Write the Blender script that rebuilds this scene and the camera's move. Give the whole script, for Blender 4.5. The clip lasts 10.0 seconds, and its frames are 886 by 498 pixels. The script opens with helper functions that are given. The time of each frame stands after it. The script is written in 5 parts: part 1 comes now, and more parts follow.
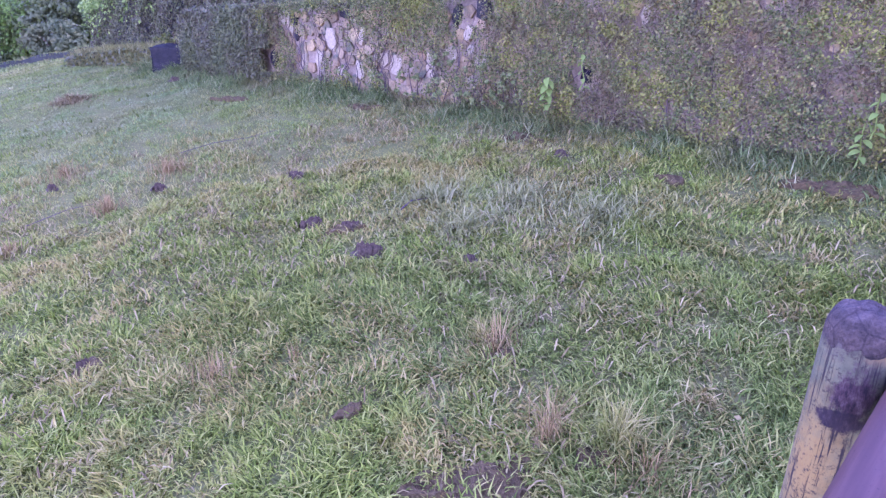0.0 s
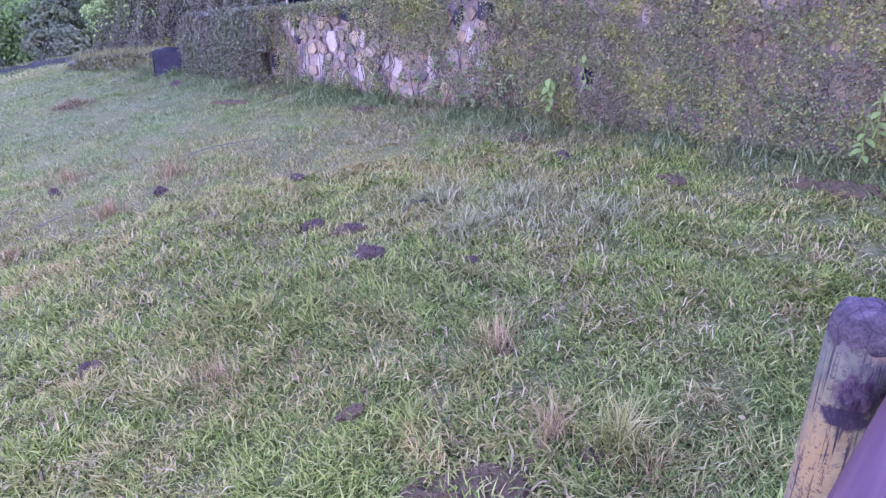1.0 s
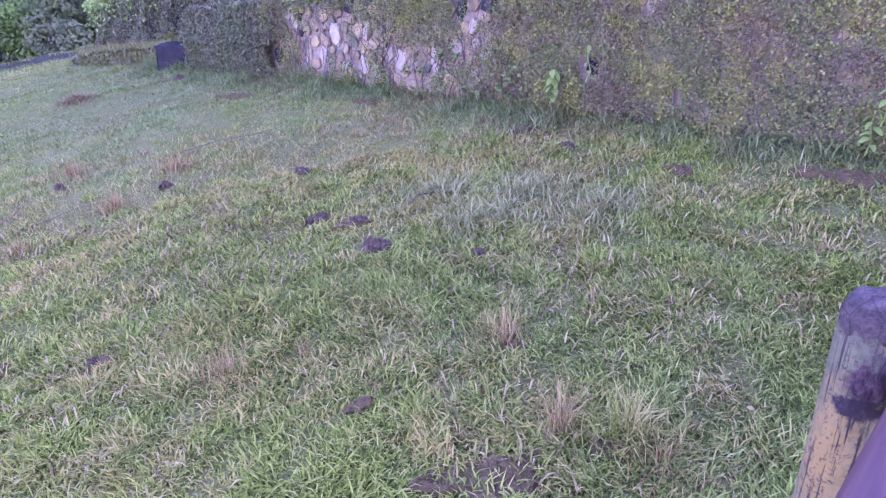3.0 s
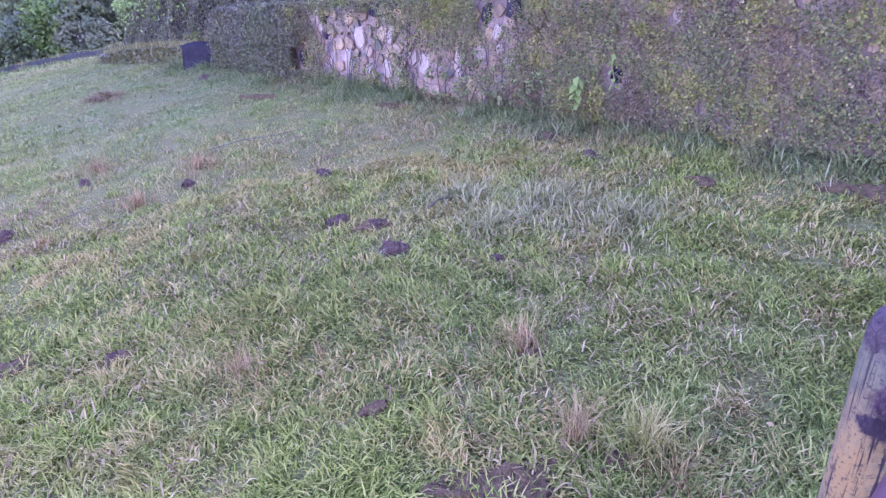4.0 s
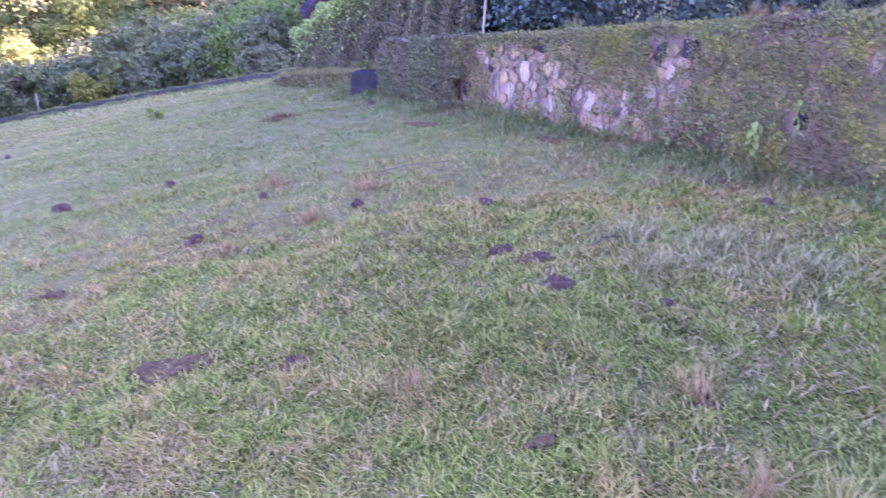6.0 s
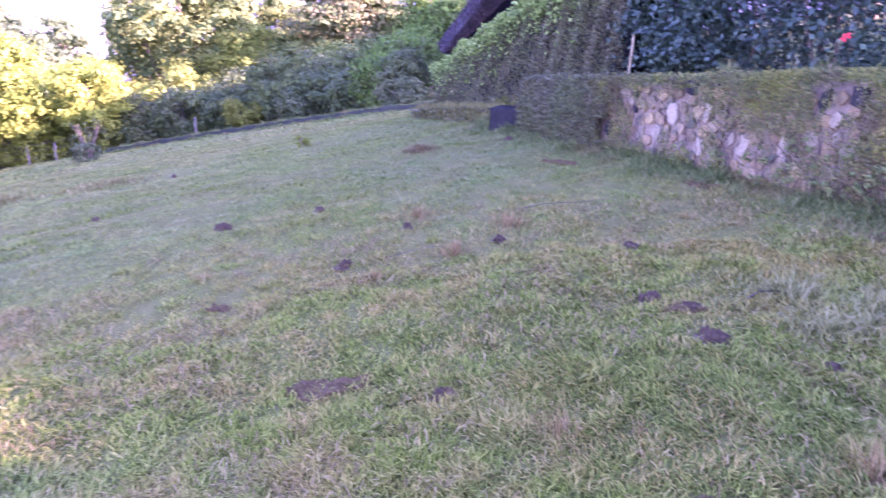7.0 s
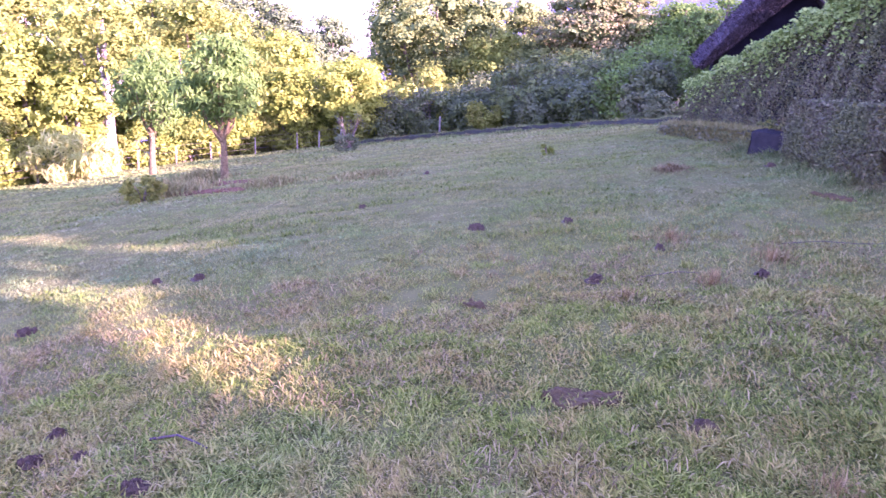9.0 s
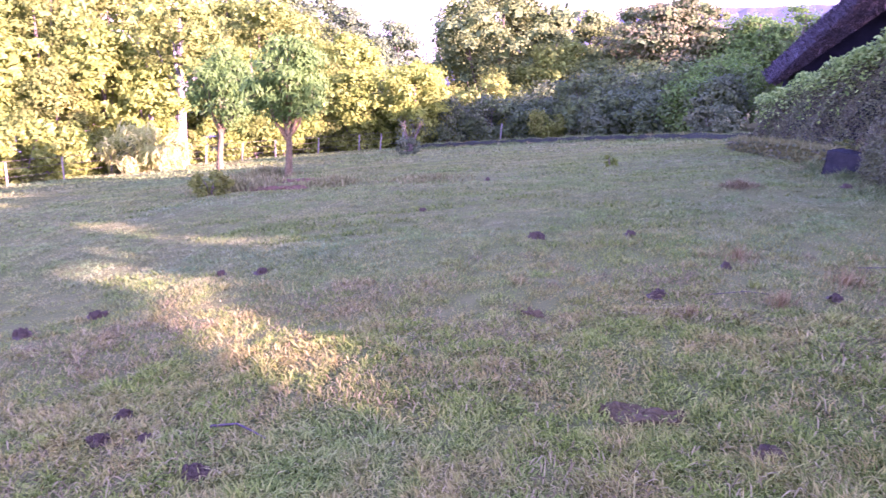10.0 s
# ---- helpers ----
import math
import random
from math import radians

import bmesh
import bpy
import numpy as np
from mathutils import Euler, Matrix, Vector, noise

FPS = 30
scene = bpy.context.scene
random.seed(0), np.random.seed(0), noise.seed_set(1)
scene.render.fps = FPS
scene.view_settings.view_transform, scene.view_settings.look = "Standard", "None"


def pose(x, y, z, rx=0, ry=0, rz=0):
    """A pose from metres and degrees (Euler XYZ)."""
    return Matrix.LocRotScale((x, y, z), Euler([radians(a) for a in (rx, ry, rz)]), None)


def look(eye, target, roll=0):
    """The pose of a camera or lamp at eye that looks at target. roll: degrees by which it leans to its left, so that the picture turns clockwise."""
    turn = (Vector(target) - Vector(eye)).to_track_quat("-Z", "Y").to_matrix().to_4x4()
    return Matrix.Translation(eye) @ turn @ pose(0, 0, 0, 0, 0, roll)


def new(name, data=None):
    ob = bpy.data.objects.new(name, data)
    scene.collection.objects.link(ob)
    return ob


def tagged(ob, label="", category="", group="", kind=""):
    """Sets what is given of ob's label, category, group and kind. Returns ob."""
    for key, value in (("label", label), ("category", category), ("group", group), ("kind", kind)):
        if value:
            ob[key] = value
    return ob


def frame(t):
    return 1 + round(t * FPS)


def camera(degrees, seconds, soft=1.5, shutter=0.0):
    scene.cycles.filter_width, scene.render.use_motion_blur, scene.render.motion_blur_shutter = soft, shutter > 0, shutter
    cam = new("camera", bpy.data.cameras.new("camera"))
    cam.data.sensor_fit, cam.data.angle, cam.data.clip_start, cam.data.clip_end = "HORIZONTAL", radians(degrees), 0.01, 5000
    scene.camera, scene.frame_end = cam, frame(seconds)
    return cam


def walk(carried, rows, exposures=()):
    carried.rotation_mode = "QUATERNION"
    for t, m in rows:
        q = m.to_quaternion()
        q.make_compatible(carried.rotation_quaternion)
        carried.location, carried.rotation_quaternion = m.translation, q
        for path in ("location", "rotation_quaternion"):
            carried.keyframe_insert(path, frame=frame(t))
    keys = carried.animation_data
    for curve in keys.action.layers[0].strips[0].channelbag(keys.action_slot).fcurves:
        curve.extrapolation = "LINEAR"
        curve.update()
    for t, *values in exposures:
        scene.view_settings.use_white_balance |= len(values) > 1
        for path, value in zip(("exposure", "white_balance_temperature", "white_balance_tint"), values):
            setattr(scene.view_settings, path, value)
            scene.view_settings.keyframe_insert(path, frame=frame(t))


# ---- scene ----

# ---------------------------------------------------------------- camera
cam = camera(64.0, 10.0, soft=1.3, shutter=0.5)
PATH = [
    (0, 0.000, -0.002, 1.685, 0.35, -23.54, 0.49),
    (0.5, 0.000, -0.003, 1.677, 0.52, -23.41, 0.35),
    (1, 0.001, -0.001, 1.678, 0.55, -23.33, 0.10),
    (1.5, 0.002, 0.001, 1.677, 0.33, -23.53, -0.16),
    (2, 0.004, 0.000, 1.677, 0.17, -23.95, -0.51),
    (2.5, 0.005, 0.002, 1.678, 0.53, -23.94, -0.65),
    (2.7, 0.000, 0.001, 1.679, 0.73, -24.01, -0.70),
    (3.8, -0.013, 0.015, 1.669, 1.85, -23.64, 0.52),
    (4, -0.014, 0.007, 1.675, 2.47, -23.56, 0.47),
    (4.5, -0.042, 0.017, 1.668, 3.25, -22.90, 1.10),
    (5, -0.075, 0.013, 1.666, 4.75, -22.27, 1.38),
    (5.5, -0.135, 0.006, 1.671, 8.83, -21.84, 0.47),
    (5.7, -0.157, -0.017, 1.681, 10.89, -21.73, 0.90),
    (6.8, -0.348, -0.126, 1.728, 21.37, -19.22, 0.98),
    (7, -0.363, -0.150, 1.750, 23.77, -18.98, 1.33),
    (7.5, -0.389, -0.246, 1.804, 28.89, -18.96, 0.88),
    (8, -0.443, -0.369, 1.849, 34.05, -18.95, 0.75),
    (8.5, -0.522, -0.387, 1.832, 38.72, -18.90, 1.21),
    (9, -0.546, -0.432, 1.827, 41.90, -19.07, 2.49),
    (9.5, -0.573, -0.444, 1.819, 43.78, -18.74, 3.58),
    (10, -0.583, -0.468, 1.816, 46.52, -18.82, 3.91),
]
walk(cam, [(t, pose(x, y, z, 90 + p, 0, yaw) @ pose(0, 0, 0, 0, 0, r)) for t, x, y, z, yaw, p, r in PATH],
     exposures=[(0, 3.79, 5220, 95), (5.5, 3.79, 5200, 100), (7.5, 3.58, 5200, 102), (10, 3.25, 5310, 105)])

# ---------------------------------------------------------------- light
SUN_AZ, SUN_EL = 15.0, 20.0     # degrees from +x towards +y (where the sun stands), height
world = bpy.data.worlds.new("sky")
scene.world = world
world.use_nodes = True
wn = world.node_tree
sky = wn.nodes.new("ShaderNodeTexSky")
sky.sky_type, sky.sun_disc = "NISHITA", False
sky.sun_elevation, sky.sun_rotation = radians(SUN_EL), radians(90 - SUN_AZ)
wn.links.new(sky.outputs[0], wn.nodes["Background"].inputs[0])
wn.nodes["Background"].inputs[1].default_value = 0.15
sun = new("sun", bpy.data.lights.new("sun", "SUN"))
sun.data.energy, sun.data.angle, sun.data.color = 4.6, radians(0.5), (1.0, 0.82, 0.58)
SUN_DIR = Vector((math.cos(radians(SUN_EL)) * math.cos(radians(SUN_AZ)), math.cos(radians(SUN_EL)) * math.sin(radians(SUN_AZ)), math.sin(radians(SUN_EL))))
sun.matrix_world = look(tuple(SUN_DIR * 60), (0, 0, 0))

# ---------------------------------------------------------------- materials
def nodes_of(name):
    m = bpy.data.materials.new(name)
    m.use_nodes = True
    t = m.node_tree
    return m, t, t.nodes["Principled BSDF"]


def ramp(t, fac, stops):
    r = t.nodes.new("ShaderNodeValToRGB")
    els = r.color_ramp.elements
    while len(els) < len(stops):
        els.new(0.5)
    for e, (p, c) in zip(els, stops):
        e.position, e.color = p, (*c, 1)
    t.links.new(fac, r.inputs[0])
    return r.outputs[0]


def noise_of(t, scale, detail=4.0, rough=0.6, coords=None):
    if coords is None:
        coords = t.nodes.new("ShaderNodeNewGeometry").outputs["Position"]
    n = t.nodes.new("ShaderNodeTexNoise")
    n.inputs["Scale"].default_value, n.inputs["Detail"].default_value, n.inputs["Roughness"].default_value = scale, detail, rough
    t.links.new(coords, n.inputs["Vector"])
    return n.outputs["Fac"]


def mixed(t, fac, a, b, how="MIX"):
    m = t.nodes.new("ShaderNodeMix")
    m.data_type, m.blend_type = "RGBA", how
    if isinstance(fac, float):
        m.inputs[0].default_value = fac
    else:
        t.links.new(fac, m.inputs[0])
    for k, c in ((6, a), (7, b)):
        if isinstance(c, tuple):
            m.inputs[k].default_value = (*c, 1)
        else:
            t.links.new(c, m.inputs[k])
    return m.outputs[2]


def bumped(t, b, height_out, strength=0.4, distance=0.01):
    n = t.nodes.new("ShaderNodeBump")
    n.inputs["Strength"].default_value, n.inputs["Distance"].default_value = strength, distance
    t.links.new(height_out, n.inputs["Height"])
    t.links.new(n.outputs[0], b.inputs["Normal"])


def leafy(name, stops, patch=None, patch_scale=1.0, rough=0.55, glow=0.3, patch_range=(0.42, 0.62), dew=None, dew_scale=0.42, dew_range=(0.50, 0.68), dew_most=0.5, even=0.0, even_scale=1.3, gloss=0.02):
    """Leaves and blades: a colour for each one, patches over the whole, light through them."""
    m, t, b = nodes_of(name)
    g = t.nodes.new("ShaderNodeNewGeometry")
    pick = g.outputs["Random Per Island"]
    if even:
        # neighbouring leaves of one spray share their tone
        sp = t.nodes.new("ShaderNodeMapRange")
        sp.inputs[1].default_value, sp.inputs[2].default_value = 0.32, 0.68
        t.links.new(noise_of(t, even_scale, 2.0), sp.inputs[0])
        mx = t.nodes.new("ShaderNodeMix")
        mx.inputs[0].default_value = even
        t.links.new(pick, mx.inputs[2]), t.links.new(sp.outputs[0], mx.inputs[3])
        pick = mx.outputs[0]
    col = ramp(t, pick, stops)
    if patch:
        f = noise_of(t, patch_scale, 3.0)
        lo = t.nodes.new("ShaderNodeMapRange")
        lo.inputs[1].default_value, lo.inputs[2].default_value = patch_range
        t.links.new(f, lo.inputs[0])
        pc = ramp(t, pick, patch)
        col = mixed(t, lo.outputs[0], col, pc)
    if dew:
        f = noise_of(t, dew_scale, 3.0)
        wet = t.nodes.new("ShaderNodeMapRange")
        wet.inputs[1].default_value, wet.inputs[2].default_value, wet.inputs[4].default_value = *dew_range, dew_most
        t.links.new(f, wet.inputs[0])
        col = mixed(t, wet.outputs[0], col, ramp(t, pick, dew))
    t.links.new(col, b.inputs["Base Color"])
    b.inputs["Roughness"].default_value = rough
    b.inputs["Specular IOR Level"].default_value = gloss
    tr = t.nodes.new("ShaderNodeBsdfTranslucent")
    t.links.new(col, tr.inputs[0])
    mx = t.nodes.new("ShaderNodeMixShader")
    mx.inputs[0].default_value = glow
    t.links.new(b.outputs[0], mx.inputs[1])
    t.links.new(tr.outputs[0], mx.inputs[2])
    t.links.new(mx.outputs[0], t.nodes["Material Output"].inputs[0])
    return m


def plain(name, a, b2, scale=8.0, rough=0.85, bump=0.5, dist=0.01, detail=6.0, c=None):
    """A rough surface of two or three colours, mottled at two scales, with relief."""
    m, t, b = nodes_of(name)
    f1, f2 = noise_of(t, scale, detail), noise_of(t, scale * 6.0, detail)
    stops = [(0.3, a), (0.7, b2)] if c is None else [(0.28, a), (0.5, b2), (0.72, c)]
    col = mixed(t, 0.35, ramp(t, f1, stops), ramp(t, f2, stops))
    t.links.new(col, b.inputs["Base Color"])
    b.inputs["Roughness"].default_value = rough
    b.inputs["Specular IOR Level"].default_value = 0.15
    bumped(t, b, f2, bump, dist)
    return m


GRASS = leafy("lawn_blade", [(0.0, (0.0459, 0.0618, 0.0101)), (0.25, (0.138, 0.191, 0.0218)), (0.6, (0.235, 0.294, 0.0403)), (0.86, (0.316, 0.335, 0.0714)), (0.95, (0.357, 0.268, 0.0672)), (1.0, (0.449, 0.412, 0.143))],
              [(0.0, (0.143, 0.108, 0.0252)), (0.3, (0.265, 0.237, 0.0462)), (0.6, (0.347, 0.304, 0.0714)), (0.85, (0.388, 0.288, 0.084)), (1.0, (0.5, 0.433, 0.168))], 2.6, 0.55, 0.22, (0.43, 0.60),
              [(0.0, (0.0459, 0.0979, 0.0294)), (0.4, (0.128, 0.216, 0.0714)), (0.75, (0.209, 0.304, 0.118)), (1.0, (0.286, 0.366, 0.168))], 0.5, (0.50, 0.66), 0.28, 0.15, 9.0, 0.03)
GRASS_LUSH = leafy("lush_lawn_blade", [(0.0, (0.0319, 0.0485, 0.00875)), (0.3, (0.0957, 0.141, 0.019)), (0.7, (0.175, 0.218, 0.0328)), (1.0, (0.276, 0.291, 0.0656))], None, 1.0, 0.5, 0.22,
                   dew=[(0.0, (0.0425, 0.0824, 0.0256)), (0.5, (0.117, 0.18, 0.0619)), (1.0, (0.234, 0.281, 0.124))], dew_scale=0.6, dew_range=(0.46, 0.62), dew_most=0.16, even=0.15, even_scale=9.0, gloss=0.03)
GRASS_MID = leafy("further_lawn_blade", [(0.0, (0.0922, 0.136, 0.028)), (0.3, (0.147, 0.208, 0.04)), (0.7, (0.208, 0.27, 0.065)), (1.0, (0.286, 0.312, 0.115))],
                  [(0.0, (0.147, 0.151, 0.042)), (0.5, (0.244, 0.245, 0.07)), (1.0, (0.332, 0.312, 0.12))], 1.5, 0.5, 0.22, (0.41, 0.58),
                  [(0.0, (0.0737, 0.131, 0.05)), (0.5, (0.138, 0.218, 0.0946)), (1.0, (0.221, 0.312, 0.165))], 0.45, (0.50, 0.66), 0.45, 0.45, 5.0)
GRASS_FAR = leafy("far_lawn_blade", [(0.0, (0.14, 0.18, 0.0356)), (0.5, (0.186, 0.228, 0.0515)), (1.0, (0.238, 0.266, 0.0768))],
                  [(0.0, (0.177, 0.185, 0.0515)), (0.6, (0.233, 0.234, 0.0732)), (1.0, (0.289, 0.281, 0.103))], 0.45, 0.55, 0.25, (0.44, 0.60),
                  [(0.0, (0.113, 0.175, 0.0469)), (0.5, (0.154, 0.222, 0.0657)), (1.0, (0.206, 0.266, 0.0939))], 0.3, (0.48, 0.62), 0.6, 0.7, 2.5)
GRASS_TALL = leafy("tall_grass_blade", [(0.0, (0.06, 0.09, 0.022)), (0.4, (0.13, 0.19, 0.045)), (0.8, (0.205, 0.26, 0.075)), (1.0, (0.36, 0.34, 0.14))], [(0.0, (0.10, 0.085, 0.03)), (0.5, (0.23, 0.21, 0.065)), (1.0, (0.37, 0.30, 0.12))], 1.6, 0.55, 0.3, (0.50, 0.66), gloss=0.05)
GRASS_PALE = leafy("pale_grass_blade", [(0.0, (0.13, 0.145, 0.04)), (0.5, (0.235, 0.25, 0.075)), (1.0, (0.36, 0.335, 0.13))], None, 1.0, 0.5, 0.25)
TUSSOCK = leafy("tussock_blade", [(0.0, (0.12, 0.15, 0.025)), (0.5, (0.24, 0.275, 0.05)), (1.0, (0.36, 0.36, 0.10))], [(0.0, (0.15, 0.12, 0.03)), (0.5, (0.29, 0.235, 0.065)), (1.0, (0.43, 0.34, 0.13))], 1.2, 0.6, 0.25)
DEAD = leafy("dead_grass_blade", [(0.0, (0.1, 0.0735, 0.0289)), (0.5, (0.21, 0.162, 0.0593)), (1.0, (0.36, 0.294, 0.114))], None, 1.0, 0.7, 0.15)
STRAW = leafy("dry_straw", [(0.0, (0.146, 0.0989, 0.0344)), (0.5, (0.267, 0.185, 0.0645)), (1.0, (0.378, 0.284, 0.112))], None, 1.0, 0.7, 0.2)
IVY = leafy("ivy_leaf", [(0.0, (0.047, 0.0605, 0.017)), (0.35, (0.0987, 0.13, 0.0327)), (0.65, (0.16, 0.19, 0.0477)), (0.80, (0.141, 0.108, 0.0443)), (0.93, (0.226, 0.238, 0.0545)), (1.0, (0.32, 0.298, 0.0814))],
            [(0.0, (0.0564, 0.0415, 0.0204)), (0.4, (0.132, 0.0949, 0.0463)), (0.75, (0.117, 0.125, 0.0395)), (1.0, (0.235, 0.173, 0.0851))], 2.6, 0.55, 0.22, (0.48, 0.60),
            [(0.0, (0.0752, 0.0949, 0.0136)), (0.5, (0.183, 0.203, 0.0306)), (0.85, (0.268, 0.268, 0.0477)), (1.0, (0.348, 0.311, 0.0747))], 3.4, (0.50, 0.62), 0.8, 0.0, 14.0, 0.1)
VINE = leafy("brown_creeper_leaf", [(0.0, (0.0443, 0.0413, 0.0209)), (0.4, (0.104, 0.0939, 0.0433)), (0.7, (0.0935, 0.116, 0.0373)), (1.0, (0.232, 0.202, 0.0929))],
             [(0.0, (0.0493, 0.0627, 0.0224)), (0.6, (0.0989, 0.121, 0.0373)), (1.0, (0.187, 0.189, 0.0634))], 1.3, 0.55, 0.2, (0.46, 0.62), even=0.2, even_scale=7.0, gloss=0.12)
LIME = leafy("light_green_leaf", [(0.0, (0.0945, 0.157, 0.0306)), (0.5, (0.189, 0.286, 0.0578)), (1.0, (0.326, 0.426, 0.109))], None, 1.0, 0.45, 0.35)
SPRIG = leafy("broad_green_leaf", [(0.0, (0.135, 0.215, 0.0425)), (1.0, (0.284, 0.364, 0.0765))], None, 1.0, 0.4, 0.35)
DARK = leafy("dark_shrub_leaf", [(0.0, (0.018, 0.035, 0.02)), (0.5, (0.035, 0.065, 0.035)), (0.85, (0.06, 0.10, 0.05)), (1.0, (0.14, 0.20, 0.09))], None, 1.0, 0.4, 0.2, even=0.3, even_scale=6.0, gloss=0.22)
MANGO = leafy("mango_leaf", [(0.0, (0.051, 0.101, 0.0186)), (0.5, (0.113, 0.196, 0.031)), (1.0, (0.204, 0.321, 0.0495))], None, 1.0, 0.5, 0.35, even=0.5, even_scale=2.5, gloss=0.05)
WOODS = leafy("woodland_leaf", [(0.0, (0.106, 0.148, 0.0204)), (0.5, (0.174, 0.216, 0.0306)), (1.0, (0.258, 0.29, 0.0493))],
              [(0.0, (0.123, 0.136, 0.0204)), (0.6, (0.207, 0.216, 0.0357)), (1.0, (0.291, 0.284, 0.0561))], 0.5, 0.5, 0.46, even=0.5, even_scale=0.9, gloss=0.04)
YELLOW = leafy("yellow_green_leaf", [(0.0, (0.178, 0.228, 0.025)), (0.5, (0.273, 0.319, 0.0359)), (1.0, (0.377, 0.405, 0.0585))], None, 1.0, 0.5, 0.5, even=0.5, even_scale=0.9, gloss=0.04)
CROWN = leafy("tall_crown_leaf", [(0.0, (0.118, 0.166, 0.0338)), (0.5, (0.204, 0.251, 0.0516)), (1.0, (0.31, 0.351, 0.0794))],
              [(0.0, (0.155, 0.189, 0.0358)), (1.0, (0.369, 0.377, 0.0891))], 0.4, 0.5, 0.42, even=0.5, even_scale=0.9, gloss=0.06)
OLIVE = leafy("olive_shrub_leaf", [(0.0, (0.0582, 0.0874, 0.0317)), (0.5, (0.102, 0.141, 0.0493)), (1.0, (0.171, 0.205, 0.081))],
              [(0.0, (0.0684, 0.0836, 0.0317)), (1.0, (0.164, 0.175, 0.0704))], 0.6, 0.5, 0.3, even=0.65, even_scale=0.9, gloss=0.05)
RUSSET = leafy("russet_leaf", [(0.0, (0.0956, 0.101, 0.0315)), (0.5, (0.165, 0.153, 0.0519)), (1.0, (0.261, 0.223, 0.0865))],
               [(0.0, (0.0869, 0.119, 0.0283)), (1.0, (0.226, 0.234, 0.0661))], 0.7, 0.5, 0.3, even=0.5, even_scale=1.2, gloss=0.06)
SOIL = plain("bare_soil", (0.0414, 0.0285, 0.0107), (0.193, 0.133, 0.0471), 40.0, 0.95, 0.9, 0.02)
RED_SOIL = plain("red_soil", (0.085, 0.045, 0.019), (0.18, 0.095, 0.038), 12.0, 0.95, 0.9, 0.02)
DUNG = plain("dung_crust", (0.034, 0.0238, 0.0135), (0.16, 0.109, 0.06), 55.0, 0.8, 1.0, 0.01)
MORTAR = plain("dark_mortar", (0.165, 0.126, 0.0723), (0.374, 0.284, 0.17), 24.0, 0.95, 0.9, 0.02)
DARK_STONE = plain("dark_block_stone", (0.012, 0.0119, 0.0124), (0.045, 0.0425, 0.0372), 14.0, 0.9, 0.8, 0.015)
BARK = plain("grey_bark", (0.10, 0.075, 0.045), (0.25, 0.19, 0.12), 9.0, 0.9, 0.9, 0.02)
MOTTLED = plain("lichen_mottled_bark", (0.0644, 0.0451, 0.0159), (0.184, 0.131, 0.052), 22.0, 0.9, 0.9, 0.02, c=(0.248, 0.199, 0.0884))
PALE_BARK = plain("pale_bark", (0.22, 0.18, 0.14), (0.38, 0.33, 0.27), 4.0, 0.85, 0.6, 0.02)
THATCH = plain("weathered_thatch", (0.016, 0.013, 0.013), (0.075, 0.058, 0.056), 9.0, 0.95, 1.0, 0.04)
# near-black that stands for deep shade: gable, hedge core, wall holes
DEEP_SHADE = plain("painted_deep_shade", (0.006, 0.005, 0.008), (0.016, 0.013, 0.018), 4.0, 0.9, 0.4, 0.01)
FENCE_WOOD = plain("pale_fence_wood", (0.20, 0.165, 0.12), (0.34, 0.29, 0.21), 6.0, 0.85, 0.5, 0.01)
# crown filler in two tones: shade and sun are put into the colour
FILLER_SHADE = plain("crown_filler", (0.0605, 0.0874, 0.0218), (0.131, 0.177, 0.0437), 5.0, 0.9, 1.0, 0.06, c=(0.202, 0.25, 0.0655))
FILLER_SUN = plain("sun_toned_filler", (0.117, 0.155, 0.0196), (0.274, 0.321, 0.0421), 5.0, 0.9, 1.0, 0.06, c=(0.411, 0.445, 0.0632))
MOSSY = plain("mossy_dark_stone", (0.022, 0.026, 0.014), (0.06, 0.062, 0.036), 9.0, 0.95, 0.9, 0.02)
STICK = plain("dead_twig", (0.05, 0.035, 0.03), (0.13, 0.095, 0.08), 20.0, 0.9, 0.5, 0.004)
HILL = plain("haze_glow_hillside", (0.035, 0.04, 0.045), (0.07, 0.075, 0.08), 0.05, 0.95, 0.3, 1.0, c=(0.05, 0.055, 0.06))
# the morning haze is put in as a mottled lavender glow
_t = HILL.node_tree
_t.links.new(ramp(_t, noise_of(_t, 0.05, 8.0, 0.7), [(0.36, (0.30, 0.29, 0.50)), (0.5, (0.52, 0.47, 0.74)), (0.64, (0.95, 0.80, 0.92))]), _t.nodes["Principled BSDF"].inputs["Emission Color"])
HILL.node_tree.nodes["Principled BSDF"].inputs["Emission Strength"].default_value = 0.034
PETAL = plain("red_petal", (0.5, 0.02, 0.02), (0.7, 0.05, 0.04), 30.0, 0.5, 0.2, 0.002)
WIRE = plain("rusty_wire", (0.12, 0.09, 0.07), (0.2, 0.16, 0.13), 20.0, 0.6, 0.2, 0.002)


def ground_material():
    m, t, b = nodes_of("lawn_ground")
    f0, f1, f2 = noise_of(t, 0.6, 4.0), noise_of(t, 5.0, 5.0), noise_of(t, 45.0, 4.0)
    a = ramp(t, f1, [(0.3, (0.08, 0.085, 0.02)), (0.5, (0.125, 0.12, 0.032)), (0.7, (0.18, 0.145, 0.055))])
    c = ramp(t, f2, [(0.35, (0.04, 0.038, 0.014)), (0.65, (0.12, 0.14, 0.034))])
    d = ramp(t, f0, [(0.35, (0.11, 0.135, 0.03)), (0.65, (0.17, 0.165, 0.05))])
    col = mixed(t, 0.4, mixed(t, 0.5, a, c), d)
    t.links.new(col, b.inputs["Base Color"])
    b.inputs["Roughness"].default_value = 1.0
    b.inputs["Specular IOR Level"].default_value = 0.03
